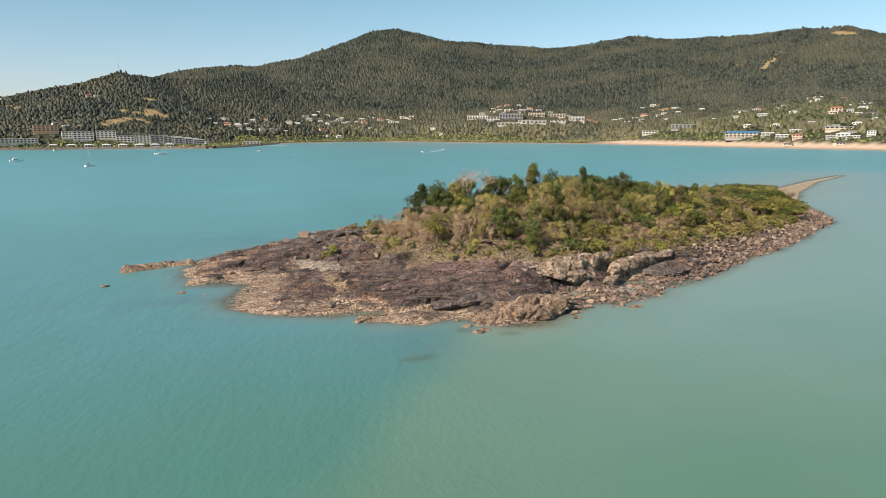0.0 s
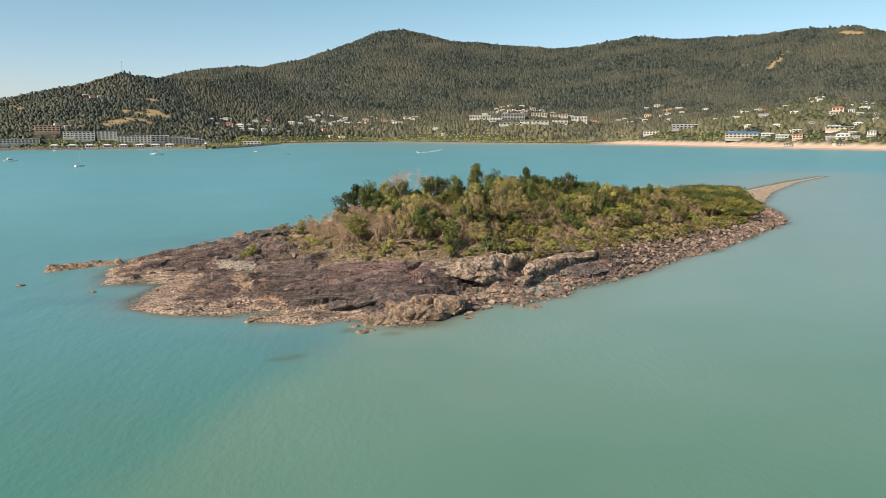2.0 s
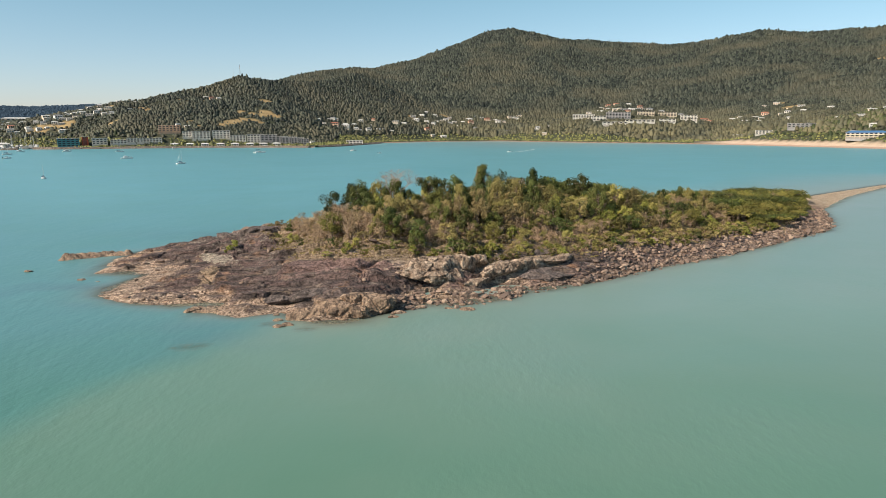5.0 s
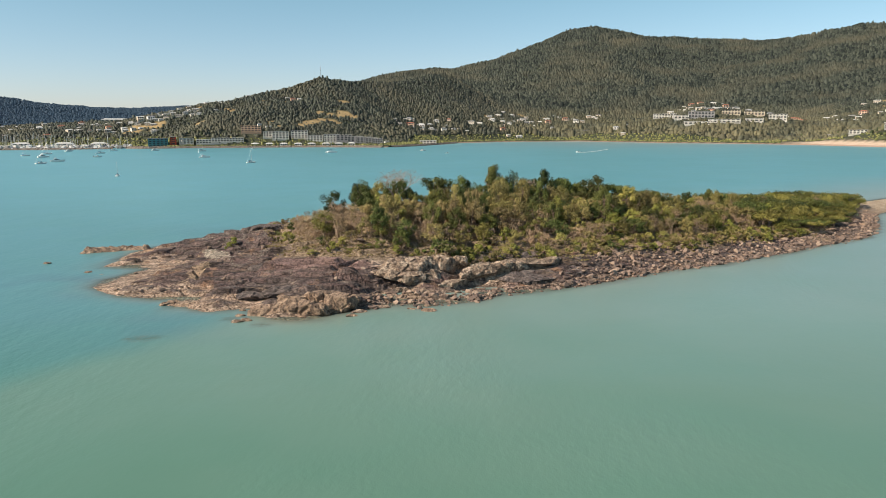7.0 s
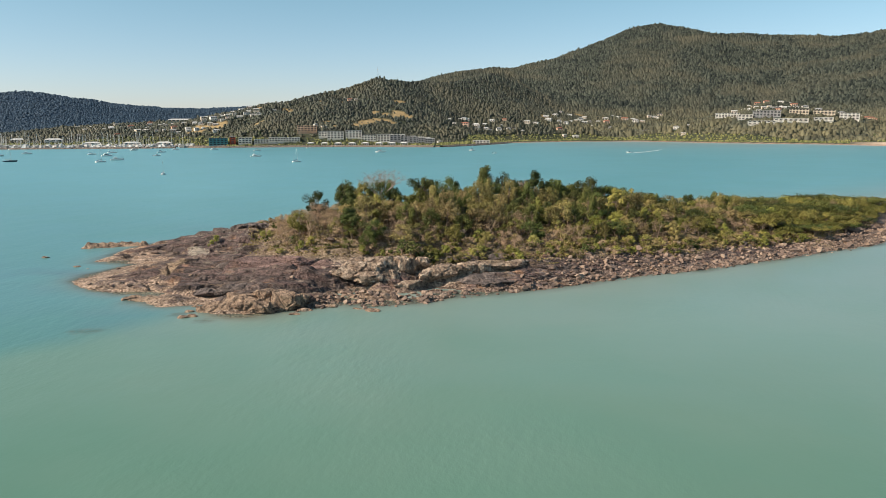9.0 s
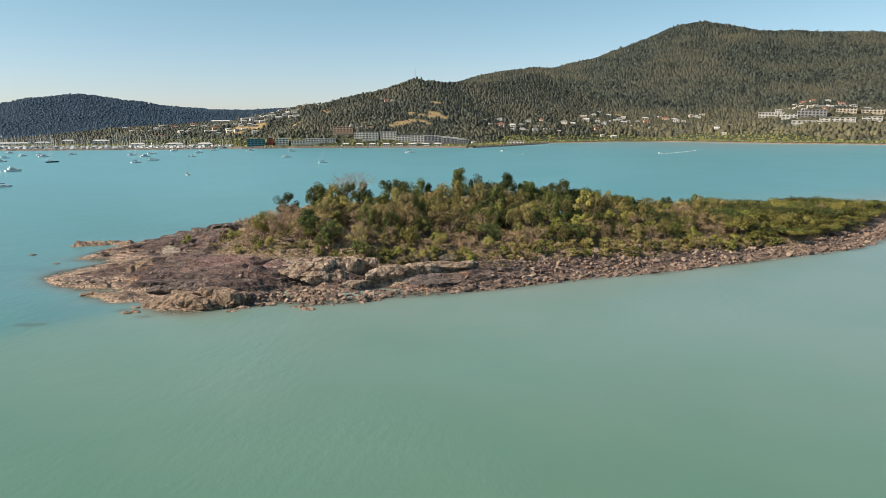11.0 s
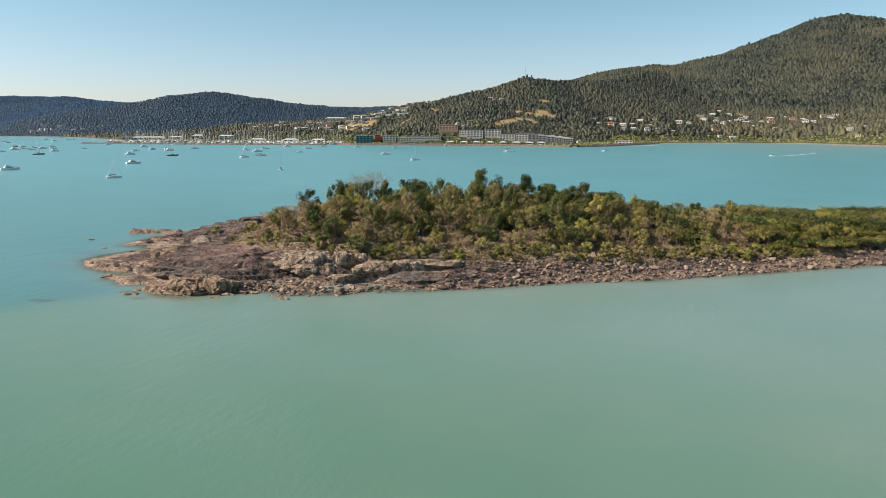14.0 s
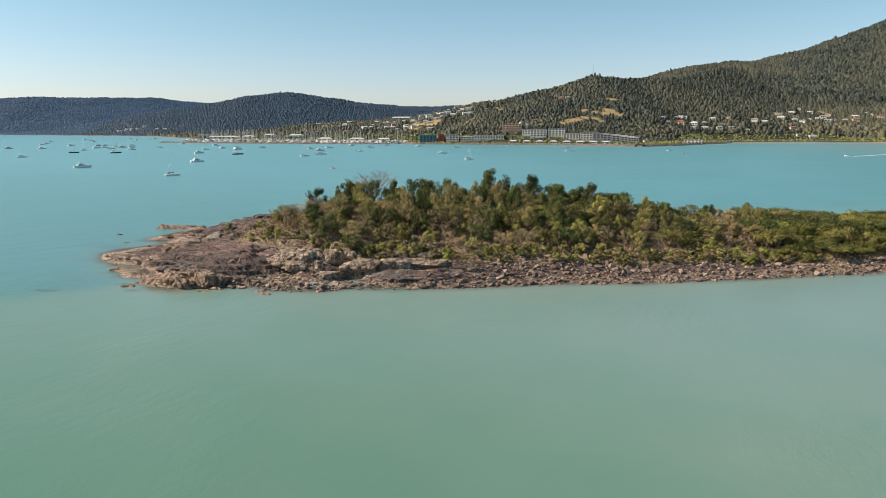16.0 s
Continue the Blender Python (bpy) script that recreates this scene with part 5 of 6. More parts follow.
M_PANE = plain("dark_window_glass", (0.035, 0.045, 0.055), 0.12, 0.1, spec=0.5)
M_STEEL = plain("painted_steel", (0.45, 0.45, 0.46), 0.4, 0.1, metal=0.6)


def land_z(x, y):
    return float(land_height(np.array([x]), np.array([y]))[0][0])


def roof_mesh(w, d, z, rise, hip, over=0.7):
    bm = bmesh.new()
    a, b, k = w / 2 + over, d / 2 + over, (w / 2 - d * 0.4 if hip else w / 2 + over)
    k = max(k, w * 0.12)
    lo = [bm.verts.new(p) for p in ((-a, -b, z), (a, -b, z), (a, b, z), (-a, b, z))]
    mid = [bm.verts.new(p) for p in ((-a, -b, z + 0.3), (a, -b, z + 0.3), (a, b, z + 0.3), (-a, b, z + 0.3))]
    top = [bm.verts.new(p) for p in ((-k, 0, z + rise), (k, 0, z + rise))]
    bm.faces.new(lo[::-1])
    for i in range(4):
        bm.faces.new((lo[i], lo[(i + 1) % 4], mid[(i + 1) % 4], mid[i]))
    for q in ((mid[0], mid[1], top[1], top[0]), (mid[2], mid[3], top[0], top[1]), (mid[1], mid[2], top[1]), (mid[3], mid[0], top[0])):
        bm.faces.new(q)
    return bm


def make_house(label, w, d, storeys, wall, roof, hip=True, deck=True):
    base = tagged(new("house"), label, "house", "hillside houses")
    h = 2.9 * storeys
    bm = box(bmesh.new(), -w / 2, -d / 2, -5, w / 2, d / 2, h)
    walls = part("wall", bm, wall, base)
    part("roof", roof_mesh(w, d, h, 1.8 if hip else 1.3, hip), roof, base)
    for s in range(storeys):
        for k in range(3):
            x = (k - 1) * w * 0.31
            part("window", box(bmesh.new(), x - w * 0.11, -d / 2 - 0.05, s * 2.9 + 0.5, x + w * 0.11, -d / 2 + 0.1, s * 2.9 + 2.4), M_PANE, walls)
    if deck:
        bm = box(bmesh.new(), -w / 2, -d / 2 - 2.6, -0.3, w / 2, -d / 2 - 0.06, 0.0)
        box(bm, -w / 2, -d / 2 - 2.6, 0.9, w / 2, -d / 2 - 2.5, 1.05)
        for k in range(5):
            x = -w / 2 + k * w / 4
            box(bm, x - 0.1, -d / 2 - 2.6, -4, x + 0.1, -d / 2 - 2.4, 0.9)
        part("deck", bm, M_WHITE, base)
    return base


def make_block(name, label, w, d, storeys, bays, wall, roof, slab=None, gable=False):
    """A long building: body, floor slabs that stand out as balconies, dividing fins, panes set back."""
    base = tagged(new(name), label, "building", "shore buildings")
    h = 3.1 * storeys
    body = part("body", box(bmesh.new(), -w / 2, -d / 2, -5, w / 2, d / 2, h), wall, base)
    if gable:
        part("roof", roof_mesh(w, d, h, 2.6, True), roof, base)
    else:
        part("roof", box(bmesh.new(), -w / 2 - 0.8, -d / 2 - 1.9, h, w / 2 + 0.8, d / 2 + 0.5, h + 0.45), roof, base)
    for s in range(storeys):
        part("balcony", box(box(bmesh.new(), -w / 2, -d / 2 - 1.7, s * 3.1 - 0.2, w / 2, -d / 2 - 0.01, s * 3.1), -w / 2, -d / 2 - 1.7, s * 3.1 + 0.01, w / 2, -d / 2 - 1.6, s * 3.1 + 0.85), slab or wall, base)
        for k in range(bays):
            x0 = -w / 2 + (k + 0.22) * w / bays
            x1 = -w / 2 + (k + 0.78) * w / bays
            part("window", box(bmesh.new(), x0, -d / 2 - 0.06, s * 3.1 + 0.25, x1, -d / 2 + 0.05, s * 3.1 + 2.6), M_PANE, body)
    for k in range(bays + 1):
        x = -w / 2 + k * w / bays
        part("fin", box(bmesh.new(), x - 0.16, -d / 2 - 1.75, -3, x + 0.16, -d / 2 - 0.02, h - 0.01), slab or wall, base)
    return base


def face_turn(x, y):
    """Fronts look at the bay."""
    return math.degrees(math.atan2(-(x - 20), y)) * 1.0


def build_town():
    rng = np.random.RandomState(41)
    H = [make_house("white-walled house with a white metal roof", 15, 9, 1, M_WHITE, M_ROOF_WHITE),
         make_house("two-storey cream house with a white roof", 14, 9, 2, M_CREAM, M_ROOF_WHITE, False),
         make_house("two-storey white house with a grey roof", 13, 9, 2, M_WHITE, M_ROOF_GREY),
         make_house("cream house under a dark tiled roof", 15, 10, 1, M_CREAM, M_ROOF_DARK),
         make_house("salmon brick house with a red tiled roof", 14, 9, 2, M_BRICK, M_ROOF_RED),
         make_house("low grey house with a pale flat-pitched roof", 17, 8, 1, M_GREYWALL, M_ROOF_WHITE, False)]

    def row(spots, lift=0.0):
        for k, (x, y, w) in enumerate(spots):
            src = H[(0, 1, 5, 2, 0, 3, 1, 4, 5, 0, 2)[int(abs(x) * 7 + y) % 11]]
            s = max(0.55, min(w / 20.0, 1.15))
            SITES.append((x, y, 7 * s + 2))
            if rng.rand() < 0.7:
                ox, oy, q = x + rng.uniform(14, 30) * rng.choice([-1, 1]), y + rng.uniform(-22, 22), s * rng.uniform(0.65, 0.9)
                SITES.append((ox, oy, 7 * q + 1))
                copy_thing(H[int(rng.choice([0, 0, 1, 2, 3, 5, 5]))], pose(ox, oy, land_z(ox, oy) + 0.6, 0, 0, face_turn(ox, oy) + rng.uniform(-30, 30)) @ Matrix.Scale(q, 4))
            copy_thing(src, pose(x, y, land_z(x, y) + 0.6 + lift, 0, 0, face_turn(x, y) + rng.uniform(-22, 22)) @ Matrix.Diagonal((s, min(s, 1.15), min(s, 1.15), 1)))

    row([(-218, 1549, 13), (-196, 1532, 22), (-181, 1560, 15), (-144, 1628, 13), (-130, 1578, 15), (-116, 1591, 15), (-94, 1653, 19), (-48, 1721, 20), (-36, 1825, 18),
         (-4, 1890, 22), (-6, 1721, 17), (27, 1860, 20), (34, 1827, 21), (91, 1930, 22), (93, 1875, 20), (128, 1990, 16), (142, 1950, 21), (164, 1965, 19), (169, 1922, 22),
         (212, 2020, 17), (242, 2040, 20), (-174, 1536, 17), (101, 1793, 15), (237, 1640, 18)])
    row([(444, 1739, 18), (473, 1736, 18), (408, 1692, 17), (439, 1648, 17), (458, 1653, 17), (430, 1760, 22), (497, 1720, 18), (515, 1700, 20), (540, 1690, 20), (560, 1680, 20),
         (580, 1670, 20), (600, 1650, 20), (620, 1640, 19), (395, 1668, 15), (480, 1680, 16), (520, 1660, 16)])
    row([(694, 1640, 20), (835, 1729, 19), (851, 1641, 18), (752, 1607, 26), (788, 1578, 20), (870, 1413, 9), (780, 1173, 12), (713, 1038, 11), (741, 1010, 12), (754, 1013, 11),
         (880, 1071, 16), (790, 954, 21), (770, 966, 14), (723, 930, 23), (740, 924, 14), (755, 902, 18), (731, 865, 15), (720, 839, 18), (820, 1000, 16), (845, 1010, 15)])
    row([(628, 1005, 16), (618, 940, 20), (622, 912, 20), (642, 909, 15), (654, 832, 21), (657, 815, 14), (671, 802, 16), (645, 844, 14), (627, 887, 18), (668, 870, 18), (690, 850, 16)])
    row([(-936, 1386, 17), (-725, 1291, 12), (-803, 1308, 15), (-779, 1240, 12), (-748, 1250, 15), (-684, 1287, 20), (-693, 1314, 17), (-672, 1350, 17), (-664, 1368, 15), (-650, 1387, 18),
         (-614, 1386, 15), (-607, 1318, 17), (-703, 1284, 15), (-677, 1311, 12), (-1010, 1420, 15), (-1060, 1400, 15), (-980, 1380, 15), (-900, 1400, 16), (-870, 1350, 15), (-850, 1380, 15),
         (-640, 1402, 14), (-625, 1410, 14), (-1120, 1450, 15), (-1180, 1440, 16)])
    row([(-246, 1210, 14), (-245, 1461, 14), (-211, 1478, 24), (-148, 1552, 18), (-462, 1470, 14), (-450, 1476, 12), (-432, 1228, 13), (-570, 1498, 16)])
    # the saddle and the rise behind the marina
    row([(-911, 1418, 16), (-855, 1374, 15), (-811, 1350, 16), (-712, 1242, 14), (-942, 1391, 15), (-979, 1378, 14), (-742, 1236, 16), (-1020, 1452, 14), (-1075, 1440, 15), (-696, 1243, 13), (-679, 1265, 14), (-674, 1285, 13),
         (-655, 1294, 14), (-648, 1306, 13), (-632, 1298, 15), (-624, 1307, 14), (-605, 1298, 15), (-591, 1296, 13), (-650, 1234, 16), (-2293, 1700, 16), (-2238, 1713, 18), (-2194, 1735, 20), (-2079, 1698, 18), (-2062, 1787, 15)])
    # small houses between the larger ones
    for x0, x1, y0, y1, count in ((-230, 270, 1530, 1930, 26), (340, 640, 1600, 1730, 34), (640, 850, 880, 1230, 18), (-1020, -640, 1230, 1410, 16), (690, 900, 1450, 1720, 7)):
        for _ in range(count):
            x, y = rng.uniform(x0, x1), rng.uniform(y0, y1)
            if land_z(x, y) > 75 or outline_distance(np.array([x]), np.array([y]), SHORE)[0] < 45 or min(math.hypot(x - a, y - b) for a, b, _r in SITES) < 17:
                continue
            s = rng.uniform(0.6, 0.95)
            SITES.append((x, y, 7 * s + 1))
            copy_thing(H[int(rng.choice([0, 0, 1, 2, 3, 4, 5, 5]))], pose(x, y, land_z(x, y) + 0.6, 0, 0, face_turn(x, y) + rng.uniform(-35, 35)) @ Matrix.Scale(s, 4))
    for ob in H:
        for o in (*ob.children_recursive, ob):
            bpy.data.objects.remove(o)

    def stand(ob, x, y, turn=0.0, lift=0.5):
        SITES.append((x, y, ob.dimensions.x / 2 + 4 if ob.type == "MESH" else ob.children[0].dimensions.x / 2 + 4))
        ob.matrix_basis = pose(x, y, land_z(x, y) + lift, 0, 0, face_turn(x, y) + turn)

    # terraced resort on its knoll
    for x, y, w, st, label, wall, roof in ((342, 1634, 49, 3, "white terraced resort wing with balconies", M_WHITE, M_ROOF_WHITE), (367, 1580, 29, 3, "white terraced resort wing with balconies", M_WHITE, M_ROOF_WHITE),
                                            (407, 1575, 53, 4, "grey resort block with dark balconies", M_GREYWALL, M_ROOF_GREY), (473, 1590, 37, 3, "cream resort block with a dark roof", M_CREAM, M_ROOF_DARK),
                                            (520, 1585, 40, 3, "cream resort block with a dark roof", M_CREAM, M_ROOF_DARK), (560, 1560, 35, 4, "white stepped resort block", M_WHITE, M_ROOF_WHITE)):
        stand(make_block("resort_block", label, w, 14, st, max(4, int(w / 6)), wall, roof), x, y)
    for x, y, w in ((385, 1515, 52), (440, 1520, 62), (500, 1520, 34)):
        stand(make_block("long_hall", "long low white building with a flat roof", w, 14, 2, int(w / 8), M_WHITE, M_ROOF_WHITE), x, y)
    # beach front
    stand(make_block("beach_lodge", "white two-storey beach lodge", 40, 10, 2, 8, M_WHITE, M_ROOF_GREY), 585, 1330)
    stand(make_block("beach_lodge", "white two-storey beach lodge", 31, 10, 2, 6, M_WHITE, M_ROOF_GREY), 552, 1175)
    stand(make_block("beach_lodge", "low grey lodge with a pale roof", 44, 11, 2, 7, M_GREYWALL, M_ROOF_WHITE), 585, 1120)
    stand(make_block("surf_club", "two-storey hall with a long blue metal roof", 50, 14, 2, 9, M_GREYWALL, M_ROOF_BLUE, M_CREAM, True), 600, 975)
    stand(make_block("beach_lodge", "low pale building with a wide grey roof", 34, 11, 1, 6, M_CREAM, M_ROOF_GREY), 668, 858)
    # apartments under the lookout hill
    for k, (x, y, w) in enumerate(((-415, 1173, 18), (-391, 1175, 32), (-361, 1177, 32), (-332, 1177, 30), (-305, 1178, 30))):
        stand(make_block("apartment_block", "white four-storey apartment block with shaded balconies", w - 4, 13, (3, 4, 4, 3, 4)[k], max(3, int(w / 6)), M_WHITE, M_ROOF_GREY, M_WHITE), x, y + (4, 0, 9, 3, 10)[k])
    for k, (x, y, w) in enumerate(((-283, 1189, 26), (-263, 1185, 26), (-246, 1177, 24), (-231, 1169, 20), (-219, 1162, 16))):
        stand(make_block("terrace_block", "stepped dark apartment terrace with pale roof edges", w, 13, 3, 4, M_GREYWALL, M_ROOF_WHITE, M_ROOF_GREY), x, y, 0, 5.5 - 1.3 * k)
    for x in (-424, -399, -375, -350, -327, -303, -281, -260):
        ob = make_house("small white villa with a pale roof on the seawall", 12, 8, 1, M_WHITE, M_ROOF_WHITE, True, False)
        stand(ob, x, 1150 + 0.02 * x, 0, 0.2)
    stand(make_block("hotel", "long two-storey white hotel with a flat roof", 52, 14, 2, 11, M_WHITE, M_ROOF_WHITE, M_WHITE), -473, 1145)
    stand(make_block("brick_block", "salmon brick apartment block", 34, 12, 3, 6, M_BRICK, M_BRICK, M_BRICK), -448, 1188, 0, 2)
    stand(make_block("waterfront_block", "teal glazed waterfront apartments", 30, 18, 4, 5, M_TEAL, M_ROOF_GREY, M_TEAL), -573, 1100)
    stand(make_block("waterfront_block", "white waterfront apartments with a red end wall", 22, 14, 3, 4, M_WHITE, M_ROOF_WHITE), -534, 1120)
    part_red = make_block("waterfront_block", "narrow red-clad waterfront building", 9, 14, 4, 1, M_RED, M_ROOF_GREY, M_RED)
    stand(part_red, -553, 1112)
    stand(make_block("waterfront_block", "white two-storey shop row on the quay", 24, 12, 2, 5, M_WHITE, M_ROOF_WHITE), -508, 1129)
    # marina sheds
    for x, y, w, st in ((-1225, 1224, 70, 1), (-1121, 1270, 26, 1), (-1300, 1238, 42, 3), (-998, 1225, 32, 2), (-870, 1172, 28, 1), (-790, 1176, 30, 1), (-725, 1178, 26, 1), (-1160, 1240, 30, 1)):
        stand(make_block("marina_shed", "white marina building with a pale metal roof", w, 14, st, max(3, int(w / 9)), M_WHITE, M_ROOF_WHITE, None, st < 3), x, y)
    stand(make_block("long_hall", "long white-roofed hall above the marina", 58, 16, 1, 7, M_CREAM, M_ROOF_WHITE, None, True), -837, 1425)
    # ferry shed on the seawall
    stand(make_block("ferry_shed", "white sheds on the rock seawall", 30, 10, 2, 5, M_WHITE, M_ROOF_WHITE), -150, 1290)
    stand(make_house("wide grey-roofed house near the shore", 40, 14, 1, M_GREYWALL, M_ROOF_DARK), 194, 1760)


build_town()


def build_tower():
    base = tagged(new("radio_mast"), "thin steel radio mast on the hilltop", "mast")
    base.location = (-440, 1613, land_z(-440, 1613) - 1)
    bm = bmesh.new()
    for a in (0, 2.1, 4.2):
        tube(bm, [(0.9 * math.cos(a), 0.9 * math.sin(a), 0), (0.35 * math.cos(a), 0.35 * math.sin(a), 27)], [0.16, 0.12], 5)
    for k in range(9):
        z = k * 3
        for a in (0, 2.1, 4.2):
            r0, r1 = 0.9 - 0.55 * z / 27, 0.9 - 0.55 * (z + 3) / 27
            tube(bm, [(r0 * math.cos(a), r0 * math.sin(a), z), (r1 * math.cos(a + 2.1), r1 * math.sin(a + 2.1), z + 3)], [0.07, 0.07], 4)
    part("lattice", bm, M_STEEL, base)
    part("antenna", tube(bmesh.new(), [(0, 0, 26.5), (0, 0, 33)], [0.14, 0.05], 6), M_STEEL, base)
    part("dish", tube(bmesh.new(), [(0, -0.7, 22), (0, -1.3, 22)], [0.3, 0.8], 10), M_WHITE, base)
    low = tagged(new("radio_mast"), "short steel aerial beside the hilltop mast", "mast")
    low.location = (-452, 1606, land_z(-452, 1606) - 1)
    part("pole", tube(bmesh.new(), [(0, 0, 0), (0, 0, 20)], [0.25, 0.12], 6), M_STEEL, low)
    part("antenna", tube(bmesh.new(), [(0, 0, 19.5), (0, 0, 23)], [0.09, 0.05], 5), M_STEEL, low)


build_tower()


# ---- rock walls at the water ----
def rock_wall(name, label, line, height, width, seed):
    rng = np.random.RandomState(seed)
    pts = []
    for (ax, ay), (bx, by) in zip(line, line[1:]):
        L = math.hypot(bx - ax, by - ay)
        for k in range(int(L / 2.2)):
            t = k * 2.2 / L
            pts.append((ax + (bx - ax) * t, ay + (by - ay) * t, -(by - ay) / L, (bx - ax) / L))
    verts = []
    cols = 9
    for x, y, nx, ny in pts:
        for c in range(cols):
            s = (c / (cols - 1) - 0.5) * 2
            z = height * (1 - abs(s) ** 1.6) - 0.6 * abs(s) + rng.uniform(-0.5, 0.5)
            o = s * width / 2 + rng.uniform(-0.5, 0.5)
            verts.append((x + nx * o + rng.uniform(-0.6, 0.6), y + ny * o + rng.uniform(-0.6, 0.6), z if 0 < c < cols - 1 else -1.0))
    faces = [(r * cols + c, r * cols + c + 1, (r + 1) * cols + c + 1, (r + 1) * cols + c) for r in range(len(pts) - 1) for c in range(cols - 1)]
    me = as_mesh(name, verts, faces, M_BREAK)
    tagged(new(name, me), label, "rock wall", kind="structure")


M_BREAK = outcrop_material("armour_rock", [(0.3, (0.11, 0.09, 0.08)), (0.5, (0.21, 0.17, 0.14)), (0.7, (0.32, 0.26, 0.21))], (0.08, 0.07, 0.06))
rock_wall("wall_breakwater", "long low breakwater of grey-brown armour rock", [(-1075, 925), (-940, 948), (-820, 975), (-700, 1010), (-615, 1045)], 2.5, 13, 3)
rock_wall("wall_quay", "rock revetment below the waterfront buildings", [(-610, 1072), (-579, 1064), (-539, 1079)], 3.6, 13, 4)
rock_wall("wall_seawall", "pale rock seawall in front of the apartments", [(-539, 1079), (-477, 1096), (-379, 1121), (-290, 1121), (-194, 1097)], 3.2, 11, 5)
rock_wall("wall_groyne", "rock groyne along the ferry landing", [(-188, 1108), (-158, 1190), (-128, 1330), (-112, 1450)], 3.2, 12, 6)


# ---- boats ----
M_HULL = plain("white_gelcoat", (0.80, 0.79, 0.76), 0.3, 0.04, spec=0.5)
M_HULL_DARK = plain("navy_gelcoat", (0.02, 0.035, 0.06), 0.3, 0.1, spec=0.5)
M_CABIN = plain("cabin_white", (0.74, 0.73, 0.70), 0.4, 0.05)
M_CANVAS = plain("blue_canvas", (0.06, 0.10, 0.17), 0.8, 0.1)
M_CANVAS_TAN = plain("tan_canvas", (0.45, 0.34, 0.24), 0.8, 0.1)
M_ALLOY = plain("mast_alloy", (0.52, 0.52, 0.52), 0.4, 0.05, metal=0.5)


def hull_mesh(length, beam, free, x0=0.0):
    """A hull with a raked bow, full midship and flat transom; +y is the bow."""
    bm = bmesh.new()
    rings = []
    for t in (0.0, 0.15, 0.4, 0.65, 0.85, 1.0):
        y = (t - 0.5) * length
        b = beam / 2 * (0.82, 0.95, 1.0, 0.86, 0.5, 0.03)[(0.0, 0.15, 0.4, 0.65, 0.85, 1.0).index(t)]
        sheer = free * (1 + 0.3 * t * t)
        rings.append([bm.verts.new((x0 + sx, y + dy, z)) for sx, dy, z in ((-b, 0.06 * length * t, sheer), (-b * 0.86, 0, 0.0), (0, -0.03 * length * t, -0.35), (b * 0.86, 0, 0.0), (b, 0.06 * length * t, sheer))])
    for a, c in zip(rings, rings[1:]):
        for k in range(4):
            bm.faces.new((a[k], a[k + 1], c[k + 1], c[k]))
        bm.faces.new((a[4], a[0], c[0], c[4]))
    bm.faces.new(rings[0])
    bmesh.ops.recalc_face_normals(bm, faces=bm.faces)
    return bm


def wedge(x, y0, y1, z0, z1, rake, bm=None):
    bm = bm or bmesh.new()
    v = [bm.verts.new(p) for p in ((-x, y0, z0), (x, y0, z0), (x, y1, z0), (-x, y1, z0), (-x * 0.85, y0 + 0.1, z1), (x * 0.85, y0 + 0.1, z1), (x * 0.8, y1 - rake, z1), (-x * 0.8, y1 - rake, z1))]
    for q in ((0, 3, 2, 1), (4, 5, 6, 7), (0, 1, 5, 4), (1, 2, 6, 5), (2, 3, 7, 6), (3, 0, 4, 7)):
        bm.faces.new([v[i] for i in q])
    return bm


def make_yacht(label, length, hull, cover, mast=1.25, group="moored boats", spar=0.14):
    b = tagged(new("sailing_yacht"), label, "boat", group)
    L = length
    part("hull", hull_mesh(L, L * 0.3, L * 0.095), hull, b)
    cabin = part("cabin", wedge(L * 0.1, -L * 0.18, L * 0.2, L * 0.09, L * 0.15, L * 0.08), M_CABIN, b)
    part("window", box(bmesh.new(), -L * 0.103, -L * 0.1, L * 0.108, L * 0.103, L * 0.1, L * 0.128), M_PANE, cabin)
    mast_pole = part("mast", tube(bmesh.new(), [(0, L * 0.1, L * 0.09), (0, L * 0.09, L * mast)], [spar, spar * 0.65], 6), M_ALLOY, b)
    part("boom", tube(bmesh.new(), [(0, L * 0.1, L * 0.22), (0, -L * 0.28, L * 0.23)], [0.22, 0.16], 6), cover, mast_pole)
    part("stay", tube(tube(bmesh.new(), [(0, L * 0.5, L * 0.12), (0, L * 0.09, L * mast * 0.98)], [0.035, 0.03], 4), [(0, -L * 0.48, L * 0.1), (0, L * 0.09, L * mast * 0.99)], [0.03, 0.03], 4), M_ALLOY, mast_pole)
    part("canopy", wedge(L * 0.1, -L * 0.34, -L * 0.18, L * 0.16, L * 0.19, L * 0.03), cover, b)
    return b


